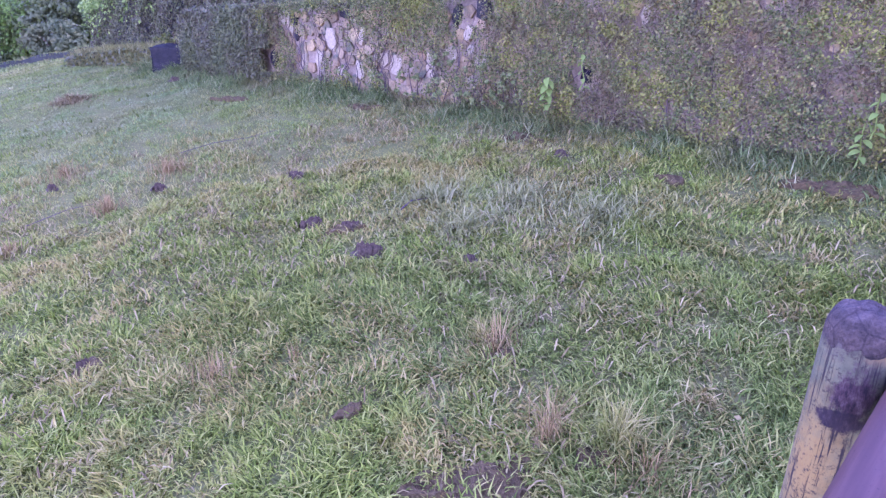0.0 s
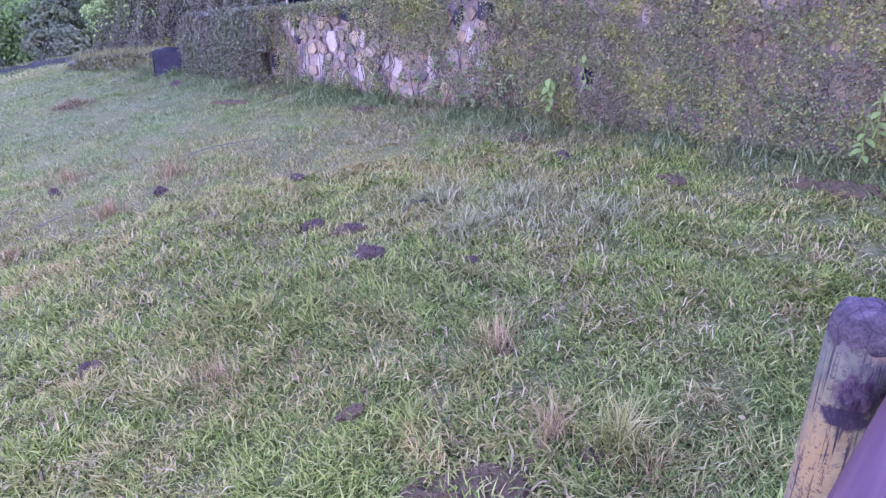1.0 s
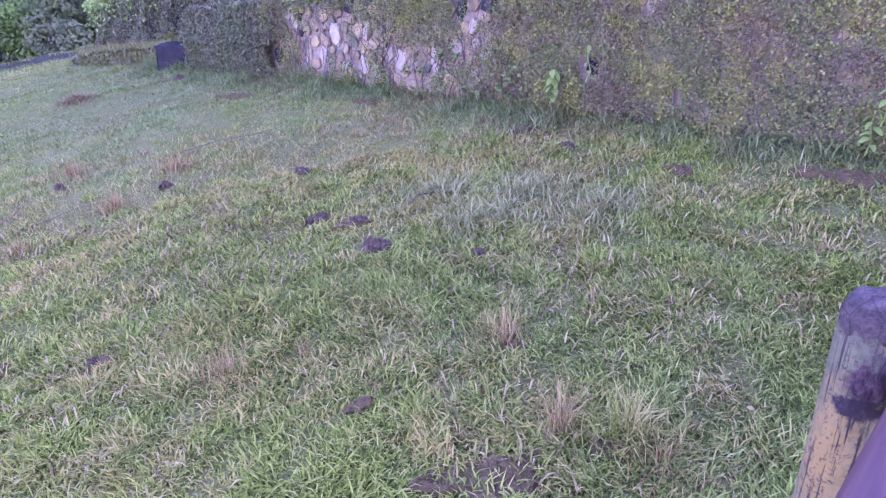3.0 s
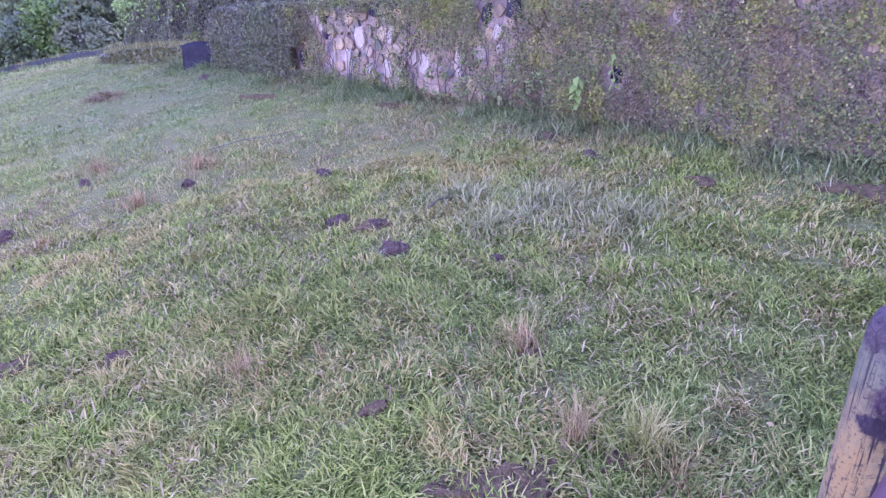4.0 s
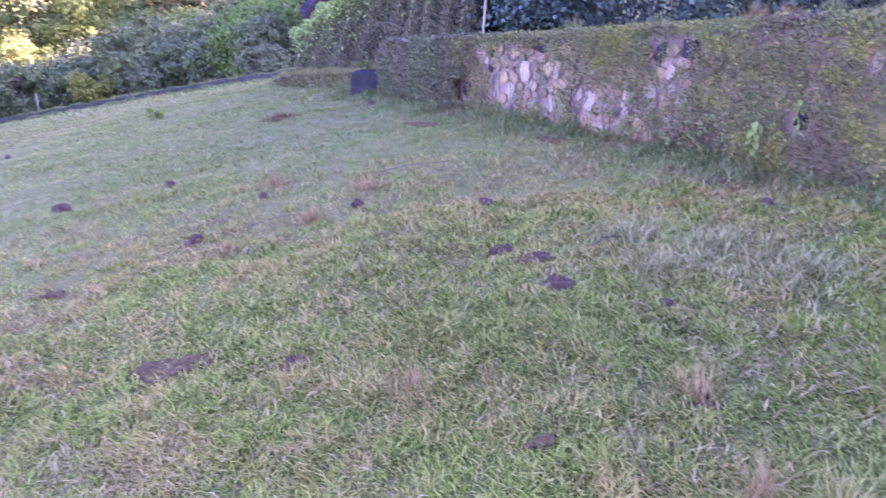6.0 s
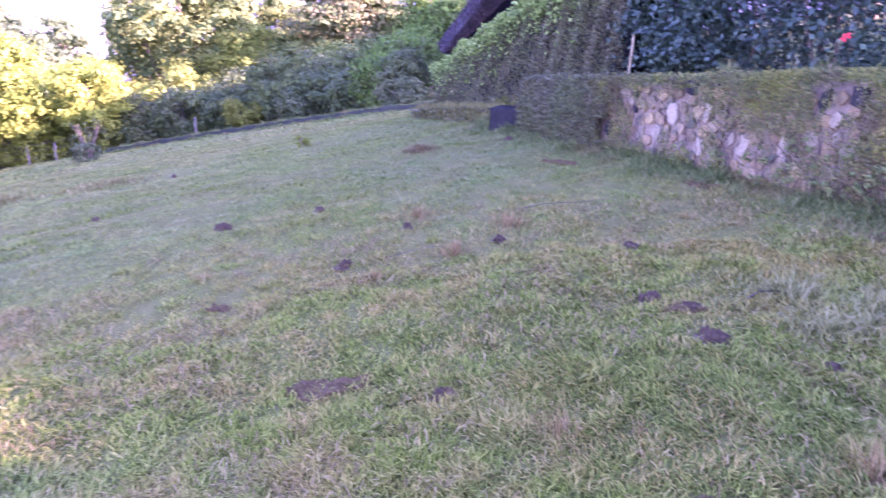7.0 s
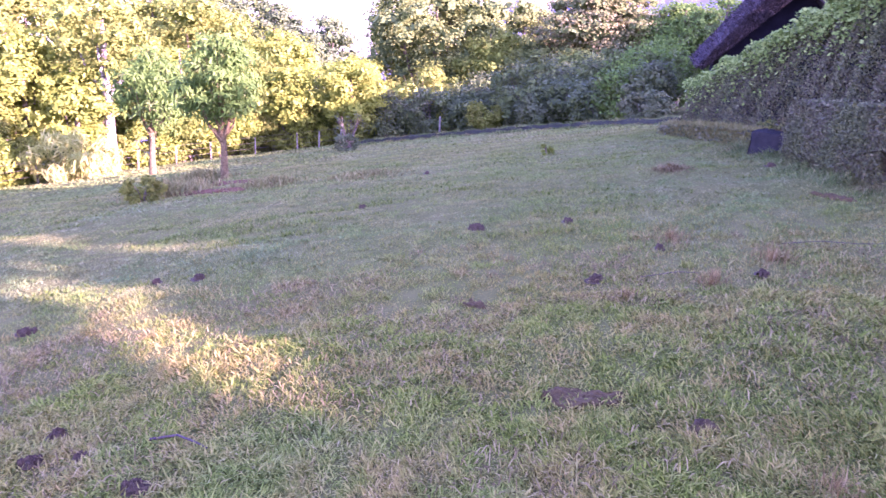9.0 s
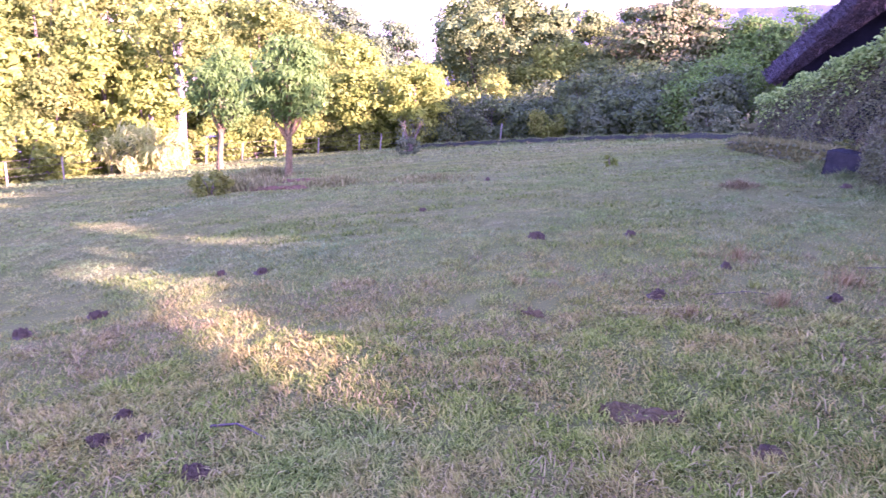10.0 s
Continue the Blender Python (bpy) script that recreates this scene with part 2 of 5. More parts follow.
    bumped(t, b, f2, 0.8, 0.02)
    return m


def stone_material():
    m, t, b = nodes_of("rubble_stone")
    o = t.nodes.new("ShaderNodeObjectInfo")
    base = ramp(t, o.outputs["Random"], [(0.0, (0.20, 0.155, 0.07)), (0.3, (0.28, 0.21, 0.088)), (0.5, (0.32, 0.225, 0.10)), (0.7, (0.31, 0.245, 0.115)), (0.9, (0.38, 0.29, 0.11)), (1.0, (0.43, 0.35, 0.145))])
    f = noise_of(t, 30.0, 7.0, 0.7)
    f2 = noise_of(t, 7.0, 5.0, 0.65)
    col = mixed(t, 0.9, base, ramp(t, f, [(0.33, (0.28, 0.24, 0.22)), (0.48, (0.78, 0.72, 0.68)), (0.62, (1.0, 0.97, 0.94))]), "MULTIPLY")
    moss = t.nodes.new("ShaderNodeMapRange")
    moss.inputs[1].default_value, moss.inputs[2].default_value = 0.50, 0.66
    t.links.new(f2, moss.inputs[0])
    col = mixed(t, moss.outputs[0], col, (0.085, 0.09, 0.045))
    t.links.new(col, b.inputs["Base Color"])
    b.inputs["Roughness"].default_value = 0.9
    bumped(t, b, f, 0.7, 0.012)
    return m


def spot(t, coords, centre, size, soft=0.5, wander=3.0):
    """A stain with a ragged edge round a place on the thing: 1 inside, 0 outside."""
    mp = t.nodes.new("ShaderNodeMapping")
    mp.vector_type = "POINT"
    mp.inputs["Location"].default_value = [-c / s for c, s in zip(centre, size)]
    mp.inputs["Scale"].default_value = [1.0 / s for s in size]
    t.links.new(coords, mp.inputs[0])
    ln = t.nodes.new("ShaderNodeVectorMath")
    ln.operation = "LENGTH"
    t.links.new(mp.outputs[0], ln.inputs[0])
    add = t.nodes.new("ShaderNodeMath")
    add.operation = "MULTIPLY_ADD"
    t.links.new(noise_of(t, 34.0, 9.0, 0.75, coords), add.inputs[0])
    add.inputs[1].default_value = wander
    t.links.new(ln.outputs["Value"], add.inputs[2])
    k = t.nodes.new("ShaderNodeMapRange")
    k.inputs[1].default_value, k.inputs[2].default_value = 1.0 + wander * 0.5 + soft / 2, 1.0 + wander * 0.5 - soft / 2
    t.links.new(add.outputs[0], k.inputs[0])
    return k.outputs[0]


def post_material():
    m, t, b = nodes_of("weathered_post")
    tc = t.nodes.new("ShaderNodeTexCoord").outputs["Object"]
    mp = t.nodes.new("ShaderNodeMapping")
    mp.inputs["Scale"].default_value = (90.0, 90.0, 5.0)
    t.links.new(tc, mp.inputs[0])
    grain = noise_of(t, 1.0, 10.0, 0.65, mp.outputs[0])
    fine = noise_of(t, 120.0, 4.0, 0.6, tc)
    wash = noise_of(t, 9.0, 4.0, 0.6, tc)
    wood = ramp(t, wash, [(0.35, (0.062, 0.062, 0.030)), (0.52, (0.118, 0.118, 0.054)), (0.68, (0.115, 0.085, 0.034))])
    wood = mixed(t, 0.75, wood, ramp(t, grain, [(0.36, (0.25, 0.2, 0.18)), (0.5, (0.85, 0.85, 0.85)), (0.7, (1.0, 1.0, 1.0))]), "MULTIPLY")
    ochre = spot(t, tc, (-0.058, -0.030, 0.84), (0.055, 0.055, 0.16), 1.2, 2.5)
    col = mixed(t, ochre, wood, mixed(t, 0.3, (0.25, 0.155, 0.036), wood))
    fleck = t.nodes.new("ShaderNodeMapRange")
    fleck.inputs[1].default_value, fleck.inputs[2].default_value, fleck.inputs[4].default_value = 0.53, 0.63, 0.9
    t.links.new(noise_of(t, 75.0, 6.0, 0.75, tc), fleck.inputs[0])
    col = mixed(t, fleck.outputs[0], col, (0.035, 0.026, 0.016))
    cracks = t.nodes.new("ShaderNodeMapRange")
    cracks.inputs[1].default_value, cracks.inputs[2].default_value = 0.455, 0.40
    t.links.new(grain, cracks.inputs[0])
    col = mixed(t, cracks.outputs[0], col, (0.018, 0.013, 0.012))
    top = spot(t, tc, (0.0, 0.0, 1.21), (0.16, 0.16, 0.085), 0.5, 2.0)
    col = mixed(t, top, col, ramp(t, noise_of(t, 22.0, 6.0, 0.6, tc), [(0.4, (0.026, 0.018, 0.017)), (0.65, (0.066, 0.048, 0.043))]))
    mp2 = t.nodes.new("ShaderNodeMapping")
    mp2.inputs["Scale"].default_value = (85.0, 85.0, 34.0)
    t.links.new(tc, mp2.inputs[0])
    scab = ramp(t, noise_of(t, 1.0, 8.0, 0.75, mp2.outputs[0]), [(0.38, (0.014, 0.009, 0.010)), (0.52, (0.05, 0.026, 0.024)), (0.68, (0.11, 0.075, 0.062))])
    col = mixed(t, spot(t, tc, (-0.018, -0.055, 1.035), (0.038, 0.038, 0.060)), col, scab)
    col = mixed(t, spot(t, tc, (-0.030, -0.052, 0.985), (0.046, 0.046, 0.024), 0.3, 2.0), col, mixed(t, 0.35, (0.012, 0.010, 0.011), scab))
    col = mixed(t, spot(t, tc, (0.015, -0.062, 1.135), (0.030, 0.030, 0.018), 1.0), col, mixed(t, 0.4, (0.16, 0.105, 0.035), wood))
    t.links.new(col, b.inputs["Base Color"])
    b.inputs["Roughness"].default_value = 0.8
    b.inputs["Specular IOR Level"].default_value = 0.25
    bumped(t, b, mixed(t, 0.5, grain, fine), 0.7, 0.005)
    return m


def cap_material():
    m, t, b = nodes_of("worn_dark_post_cap")
    tc = t.nodes.new("ShaderNodeTexCoord").outputs["Object"]
    f, fine = noise_of(t, 26.0, 8.0, 0.7, tc), noise_of(t, 140.0, 6.0, 0.75, tc)
    base = ramp(t, f, [(0.34, (0.015, 0.011, 0.009)), (0.45, (0.048, 0.035, 0.026)), (0.58, (0.08, 0.057, 0.042)), (0.72, (0.14, 0.108, 0.08))])
    col = mixed(t, 0.7, base, ramp(t, fine, [(0.36, (0.25, 0.22, 0.2)), (0.55, (1.0, 1.0, 1.0))]), "MULTIPLY")
    # checks in the end grain
    w = t.nodes.new("ShaderNodeTexVoronoi")
    w.feature = "DISTANCE_TO_EDGE"
    w.inputs["Scale"].default_value = 17.0
    t.links.new(tc, w.inputs["Vector"])
    crack = t.nodes.new("ShaderNodeMapRange")
    crack.inputs[1].default_value, crack.inputs[2].default_value = 0.045, 0.0
    t.links.new(w.outputs["Distance"], crack.inputs[0])
    thin = t.nodes.new("ShaderNodeMath")
    thin.operation = "MULTIPLY"
    t.links.new(crack.outputs[0], thin.inputs[0]), t.links.new(f, thin.inputs[1])
    col = mixed(t, thin.outputs[0], col, (0.008, 0.006, 0.006))
    t.links.new(col, b.inputs["Base Color"])
    b.inputs["Roughness"].default_value = 0.72
    b.inputs["Specular IOR Level"].default_value = 0.25
    bumped(t, b, mixed(t, 0.4, f, fine), 1.0, 0.012)
    return m


def rail_material():
    m, t, b = nodes_of("purple_brown_rail")
    tc = t.nodes.new("ShaderNodeTexCoord")
    mp = t.nodes.new("ShaderNodeMapping")
    mp.inputs["Scale"].default_value = (40.0, 2.0, 40.0)
    t.links.new(tc.outputs["Object"], mp.inputs[0])
    f = noise_of(t, 1.0, 5.0, 0.6, mp.outputs[0])
    dirt = t.nodes.new("ShaderNodeMapRange")
    dirt.inputs[1].default_value, dirt.inputs[2].default_value, dirt.inputs[4].default_value = 0.60, 0.68, 0.7
    t.links.new(noise_of(t, 140.0, 5.0, 0.7, tc.outputs["Object"]), dirt.inputs[0])
    t.links.new(mixed(t, dirt.outputs[0], ramp(t, f, [(0.3, (0.050, 0.025, 0.021)), (0.5, (0.070, 0.035, 0.028)), (0.7, (0.096, 0.050, 0.038))]), (0.02, 0.011, 0.010)), b.inputs["Base Color"])
    b.inputs["Roughness"].default_value = 0.6
    b.inputs["Specular IOR Level"].default_value = 0.15
    bumped(t, b, f, 0.25, 0.003)
    return m


LAWN, STONE, POST, CAP, RAIL = ground_material(), stone_material(), post_material(), cap_material(), rail_material()

# ---------------------------------------------------------------- building helpers
rng = np.random.default_rng(7)


def mesh_np(name, verts, faces, material, smooth=False):
    """A mesh from arrays of corners and of faces with one number of sides."""
    verts, faces = np.asarray(verts, np.float32), np.asarray(faces, np.int32)
    me = bpy.data.meshes.new(name)
    n, k = faces.shape
    me.vertices.add(len(verts))
    me.vertices.foreach_set("co", verts.ravel())
    me.loops.add(n * k)
    me.loops.foreach_set("vertex_index", faces.ravel())
    me.polygons.add(n)
    me.polygons.foreach_set("loop_start", np.arange(0, n * k, k, dtype=np.int32))
    if smooth:
        me.polygons.foreach_set("use_smooth", np.ones(n, dtype=bool))
    me.update(calc_edges=True)
    me.materials.append(material)
    return me


def part(name, data, parent=None, label=""):
    ob = new(name, data)
    if parent is not None:
        ob.parent = parent
    return tagged(ob, label)


def from_bm(name, bm, material, smooth=False):
    me = bpy.data.meshes.new(name)
    if smooth:
        for f in bm.faces:
            f.smooth = True
    bm.to_mesh(me)
    bm.free()
    me.materials.append(material)
    return me


def root(name, x, y, z, label, category, group="", rz=0.0):
    e = new(name)
    e.empty_display_size = 0.1
    e.matrix_world = pose(x, y, z, 0, 0, rz)
    return tagged(e, label, category, group)


def tube(points, radii, segs=8):
    """Corners and four-sided faces of a tapered limb along points."""
    pts, radii = np.asarray(points, float), np.asarray(radii, float)
    d = np.gradient(pts, axis=0)
    d /= np.linalg.norm(d, axis=1)[:, None] + 1e-9
    side = np.cross(d, np.where(np.abs(d[:, 2:3]) > 0.9, [[1.0, 0, 0]], [[0, 0, 1.0]]))
    side /= np.linalg.norm(side, axis=1)[:, None] + 1e-9
    up = np.cross(side, d)
    a = np.arange(segs) * 2 * math.pi / segs
    ring = np.cos(a)[None, :, None] * side[:, None] + np.sin(a)[None, :, None] * up[:, None]
    v = (pts[:, None] + ring * radii[:, None, None]).reshape(-1, 3)
    f = [[i * segs + j, i * segs + (j + 1) % segs, (i + 1) * segs + (j + 1) % segs, (i + 1) * segs + j] for i in range(len(pts) - 1) for j in range(segs)]
    return v, np.array(f)


def joined(pieces):
    vs, fs, n = [], [], 0
    for v, f in pieces:
        vs.append(v), fs.append(np.asarray(f) + n)
        n += len(v)
    return np.concatenate(vs), np.concatenate(fs)


def leaf_cloud(centers, normals, length, width, droop=0.0, jitter=0.6):
    """Pointed leaves, folded along the middle: four corners, two triangles each."""
    n = len(centers)
    nrm = normals + rng.normal(0, jitter, (n, 3))
    nrm /= np.linalg.norm(nrm, axis=1)[:, None] + 1e-9
    d = rng.normal(0, 1, (n, 3))
    d[:, 2] -= droop
    d -= (d * nrm).sum(1)[:, None] * nrm
    d /= np.linalg.norm(d, axis=1)[:, None] + 1e-9
    s = np.cross(nrm, d)
    size = rng.uniform(0.6, 1.3, (n, 1))
    L, W = length * size, width * size * rng.uniform(0.8, 1.2, (n, 1))
    v = np.stack([centers - d * L * 0.5, centers + s * W * 0.5 + d * L * 0.05 - nrm * W * 0.12, centers + d * L * 0.5 - nrm * L * 0.12, centers - s * W * 0.5 + d * L * 0.05 - nrm * W * 0.12], 1).reshape(-1, 3)
    i = np.arange(n)[:, None] * 4
    f = np.concatenate([i + [0, 1, 2], i + [0, 2, 3]], 1).reshape(-1, 3)
    return v, f


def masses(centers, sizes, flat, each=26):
    """Added filler inside leaf clumps, light and shade in its colour: a few broad sprays round each centre, turned
    every way.
    """
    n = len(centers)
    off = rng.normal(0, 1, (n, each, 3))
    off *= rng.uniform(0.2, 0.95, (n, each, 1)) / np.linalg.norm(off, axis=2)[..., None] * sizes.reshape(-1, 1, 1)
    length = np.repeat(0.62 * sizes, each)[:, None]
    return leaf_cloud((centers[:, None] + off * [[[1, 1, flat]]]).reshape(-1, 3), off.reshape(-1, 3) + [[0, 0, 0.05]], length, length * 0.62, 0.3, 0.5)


def blades(base, tall, wide, lean=(0.5, 1.1), full=True, comb=False):
    """Grass blades from their feet: bent, tapered strips of three triangles (one where full is off)."""
    n = len(base)
    az = rng.uniform(0, 2 * math.pi, n)
    if comb:
        # the sward lies in swirls, tuft by tuft
        x, y = base[:, 0], base[:, 1]
        az = 2.6 * np.sin(5.3 * x + 1.7 * np.sin(4.3 * y)) + 2.4 * np.sin(6.1 * y + 1.9 * np.sin(4.9 * x + 1.0)) + rng.normal(0, 1.5, n)
    d = np.stack([np.cos(az), np.sin(az), np.zeros(n)], 1)
    s = np.stack([-np.sin(az), np.cos(az), np.zeros(n)], 1)
    turn = rng.normal(0, 0.5, n)[:, None]
    s = s * np.cos(turn) + d * np.sin(turn)
    h = (np.asarray(tall) * rng.uniform(0.55, 1.25, n))[:, None]
    w = (np.asarray(wide) * rng.uniform(0.7, 1.25, n))[:, None]
    l = rng.uniform(lean[0], lean[1], n)[:, None]
    up = np.array([[0, 0, 1.0]])
    mid = base + d * h * np.sin(l * 0.6) * 0.55 + up * h * np.cos(l * 0.6) * 0.55
    tip = mid + d * h * np.sin(l * 1.25) * 0.5 + up * h * np.cos(l * 1.25) * 0.5
    if not full:
        v = np.stack([base - s * w * 0.5, base + s * w * 0.5, (mid + tip) * 0.5], 1).reshape(-1, 3)
        return v, np.arange(n * 3).reshape(-1, 3)
    v = np.stack([base - s * w * 0.4, base + s * w * 0.4, mid - s * w * 0.5, mid + s * w * 0.5, tip], 1).reshape(-1, 3)
    i = np.arange(n)[:, None] * 5
    return v, np.concatenate([i + [0, 1, 2], i + [1, 3, 2], i + [2, 3, 4]], 1).reshape(-1, 3)


# ---------------------------------------------------------------- the lie of the land
def swell(x, y):
    return 0.012 * np.sin(2.1 * x + 1.3 * y) + 0.010 * np.sin(3.7 * y - 2.9 * x + 1.0) + 0.006 * np.sin(7.3 * x + 5.1 * y)


def height(x, y):
    """The field: tilted down to the west, and falling away further out."""
    x, y = np.asarray(x, float), np.asarray(y, float)
    k = -0.75 * x + 0.66 * y - 10.0
    z = 0.13 * x + 0.06 * y - 0.05 * (k + np.sqrt(k * k + 6.0)) + 0.05 * (math.sqrt(106.0) - 10.0)
    far = np.hypot(x, y)
    return np.maximum(z, -60.0) + swell(x, y) * np.clip(1.6 - far / 25.0, 0.2, 1.0)


def on_wall(u, off=0.0):
    """A place on the line of the wall: u along it from the near end, off behind its face."""
    return 2.27 - 0.7071 * u + 0.7071 * off, 3.85 + 0.7071 * u + 0.7071 * off


def wall_top(u):
    return 1.67 - 0.11 * u


# patches of bare earth: x, y, half length, half width, turn, red
PATCHES = [
    (0.09, 1.71, 0.22, 0.12, 5, 0), (0.47, 1.8, 0.06, 0.05, 0, 0), (-2.21, 2.58, 0.24, 0.11, 25, 0), (-1.54, 2.59, 0.08, 0.06, 40, 0),
    (0.23, 2.39, 0.07, 0.06, 0, 0), (-2.3, 7.5, 0.26, 0.07, 150, 0), (-0.75, 6.35, 0.22, 0.05, 140, 0), (1.3, 3.95, 0.10, 0.05, 120, 0),
    (2.02, 3.55, 0.26, 0.10, 140, 0), (-11.3, 5.9, 0.38, 0.24, 20, 1), (-11.81, 5.53, 0.5, 0.25, 20, 1), (-13.1, 6.45, 1.0, 0.5, 20, 1), (-3.61, 3.35, 0.09, 0.06, 10, 0),
    (-0.6, 3.8, 0.12, 0.06, 10, 0), (0.55, 5, 0.18, 0.07, 130, 0), (-0.35, 2.12, 0.06, 0.035, 30, 0),
]


# droppings on the lawn: x, y, half width
DROPPINGS = [(-0.42, 3.42, 0.08), (-0.8, 3.9, 0.07), (-2.08, 4.83, 0.06), (-1.08, 4.8, 0.055), (-3.43, 0.7, 0.075), (-4.15, 0.47, 0.055), (-4.36, 0.67, 0.055), (-3.98, 0.65, 0.04), (-6.29, 0.58, 0.075),
             (-6.33, 1.13, 0.07), (-6.32, 2.61, 0.065), (-6.52, 2.31, 0.05), (-4.95, 4.99, 0.09), (-3.11, 4.21, 0.07), (-4.3, 5.66, 0.07), (-7.15, 5.36, 0.05), (-3.45, 8.98, 0.07), (-1.57, 2.61, 0.035),
             (-3.04, 5.15, 0.05), (0.12, 3.25, 0.035), (-0.56, 3.82, 0.055), (0.75, 4.55, 0.05), (-8.49, 7.94, 0.06)]


def bare(x, y):
    out = np.zeros(len(x), bool)
    for px, py, a, b, turn, _ in PATCHES:
        c, s = math.cos(radians(turn)), math.sin(radians(turn))
        e = (((x - px) * c + (y - py) * s) / a) ** 2 + ((-(x - px) * s + (y - py) * c) / b) ** 2
        out |= e < rng.uniform(-0.3, 1.15, len(x))
    for px, py, r in DROPPINGS:
        out |= (x - px) ** 2 + (y - py) ** 2 < (r * 1.05) ** 2
    return out


# ---------------------------------------------------------------- ground
def build_ground():
    def axis(near0, near1, step, far):
        a = [near0 - far * (k / 12.0) ** 2.2 for k in range(12, 0, -1)]
        b = [near1 + far * (k / 12.0) ** 2.2 for k in range(1, 13)]
        return np.array(a + list(np.arange(near0, near1 + step / 2, step)) + b)
    xs, ys = axis(-34.0, 6.0, 0.18, 600.0), axis(-4.0, 26.0, 0.18, 600.0)
    X, Y = np.meshgrid(xs, ys)
    v = np.stack([X.ravel(), Y.ravel(), height(X, Y).ravel()], -1)
    i = (np.arange(len(ys) - 1)[:, None] * len(xs) + np.arange(len(xs) - 1)[None]).ravel()
    me = mesh_np("ground", v, np.stack([i, i + 1, i + len(xs) + 1, i + len(xs)], -1), LAWN, True)
    tagged(new("ground", me), "sloping dewy green lawn with worn and yellowed patches", "lawn", "", "structure")


def build_grass():
    near, green, early, mid, far = [], [], [], [], []
    for r0, r1, density, tall, wide, full in ((1.0, 3.2, 15000, 0.072, 0.0060, True), (3.2, 5.0, 8600, 0.062, 0.0070, True), (5.0, 7.5, 7600, 0.055, 0.0088, False),
                                              (7.5, 11.0, 3900, 0.050, 0.0135, False), (11.0, 18.0, 1200, 0.055, 0.026, False), (18.0, 34.0, 150, 0.09, 0.06, False)):
        a0, a1 = radians(48), radians(184)
        n = int(density * 0.5 * (a1 - a0) * (r1 * r1 - r0 * r0))
        r, a = np.sqrt(rng.uniform(r0 * r0, r1 * r1, n)), rng.uniform(a0, a1, n)
        x, y = r * np.cos(a), r * np.sin(a)
        clump = np.sin(9.0 * x + 3.0 * np.sin(4.0 * y)) * np.sin(8.0 * y + 3.0 * np.sin(5.0 * x))
        lush = 0.5 + 0.5 * np.sin(1.1 * x - 0.4) * np.sin(1.3 * y + 0.5)
        keep = (x + y < 6.18 + np.where(x < -4, 0.5 * (-4 - x), 0)) & ~bare(x, y) & (rng.uniform(0, 1, n) < 0.80 + 0.25 * clump)
        x, y, clump, lush = x[keep], y[keep], clump[keep], lush[keep]
        base = np.stack([x, y, height(x, y) - 0.004], 1)
        v, f = blades(base, tall * (0.70 + 0.40 * clump + 0.36 * lush), wide, (0.7, 1.65), full, full)
        if full:
            # longer, greener swards stand between the yellowed ones and towards the wall
            thick = (0.10 + 0.34 * np.sin(1.3 * x + 0.4) * np.sin(1.1 * y - 0.6) + 0.38 * np.clip((x + y - 1.0) / 4.0, 0, 1) + 0.5 * np.exp(-((x + 1.25) ** 2 / 2.0 + (y - 2.7) ** 2 / 0.9) ** 2)) * np.clip((5.2 - np.hypot(x, y)) / 1.6, 0, 1)
            pick = rng.uniform(0, 1, len(x)) < np.clip(thick, 0.0, 0.8)
            five = v.reshape(-1, 5, 3)
            tri = f.reshape(-1, 9)[0]
            for chosen, lot in ((pick, green), (~pick, near)):
                k = int(chosen.sum())
                lot.append((five[chosen].reshape(-1, 3), (np.arange(k)[:, None] * 5 + tri[None]).reshape(-1, 3)))
            continue
        # the finer blades give way to the paler field little by little
        m = len(v) // 3
        late = rng.uniform(0, 1, m) < np.clip((np.hypot(x, y) - 7.5) / 8.0, 0.0, 1.0)
        tri = v.reshape(m, 3, 3)
        soon = ~late & (rng.uniform(0, 1, m) < np.clip((8.0 - np.hypot(x, y)) / 3.2, 0.0, 1.0))
        for pick, lot in ((late, far), (soon, early), (~late & ~soon, mid)):
            if pick.any():
                w = tri[pick].reshape(-1, 3)
                lot.append((w, np.arange(len(w)).reshape(-1, 3)))
    tagged(new("lawn_grass", mesh_np("lawn_grass", *joined(near), GRASS)), "coarse green and yellowed lawn grass wet with dew", "grass", "", "stuff")
    tagged(new("lawn_grass", mesh_np("lawn_grass", *joined(green), GRASS_LUSH)), "longer dark green grass in the lawn", "grass", "", "stuff")
    tagged(new("lawn_grass", mesh_np("lawn_grass", *joined(early), GRASS)), "yellowed green lawn grass in the middle of the slope", "grass", "", "stuff")
    tagged(new("lawn_grass", mesh_np("lawn_grass", *joined(mid), GRASS_MID)), "short green lawn grass further down the slope", "grass", "", "stuff")
    tagged(new("field_grass", mesh_np("field_grass", *joined(far), GRASS_FAR)), "short pale green field grass on the slope", "grass", "", "stuff")
    # thin lawn on the ground beside and behind the fence corner
    n = 70000
    r, a = 11.0 * np.sqrt(rng.uniform(0, 1, n)), rng.uniform(0, 2 * math.pi, n)
    x, y = r * np.cos(a), r * np.sin(a)
    seen = (np.hypot(x, y) > 1.0) & (np.degrees(np.arctan2(y, x)) % 360 > 48) & (np.degrees(np.arctan2(y, x)) % 360 < 184)
    keep = ~seen & (x + y < 6.15)
    x, y = x[keep], y[keep]
    v, f = blades(np.stack([x, y, height(x, y) - 0.004], 1), 0.08, 0.045, (0.7, 1.6), False)
    tagged(new("lawn_grass", mesh_np("lawn_grass", v, f, GRASS)), "lawn grass around the fence corner", "grass", "", "stuff")
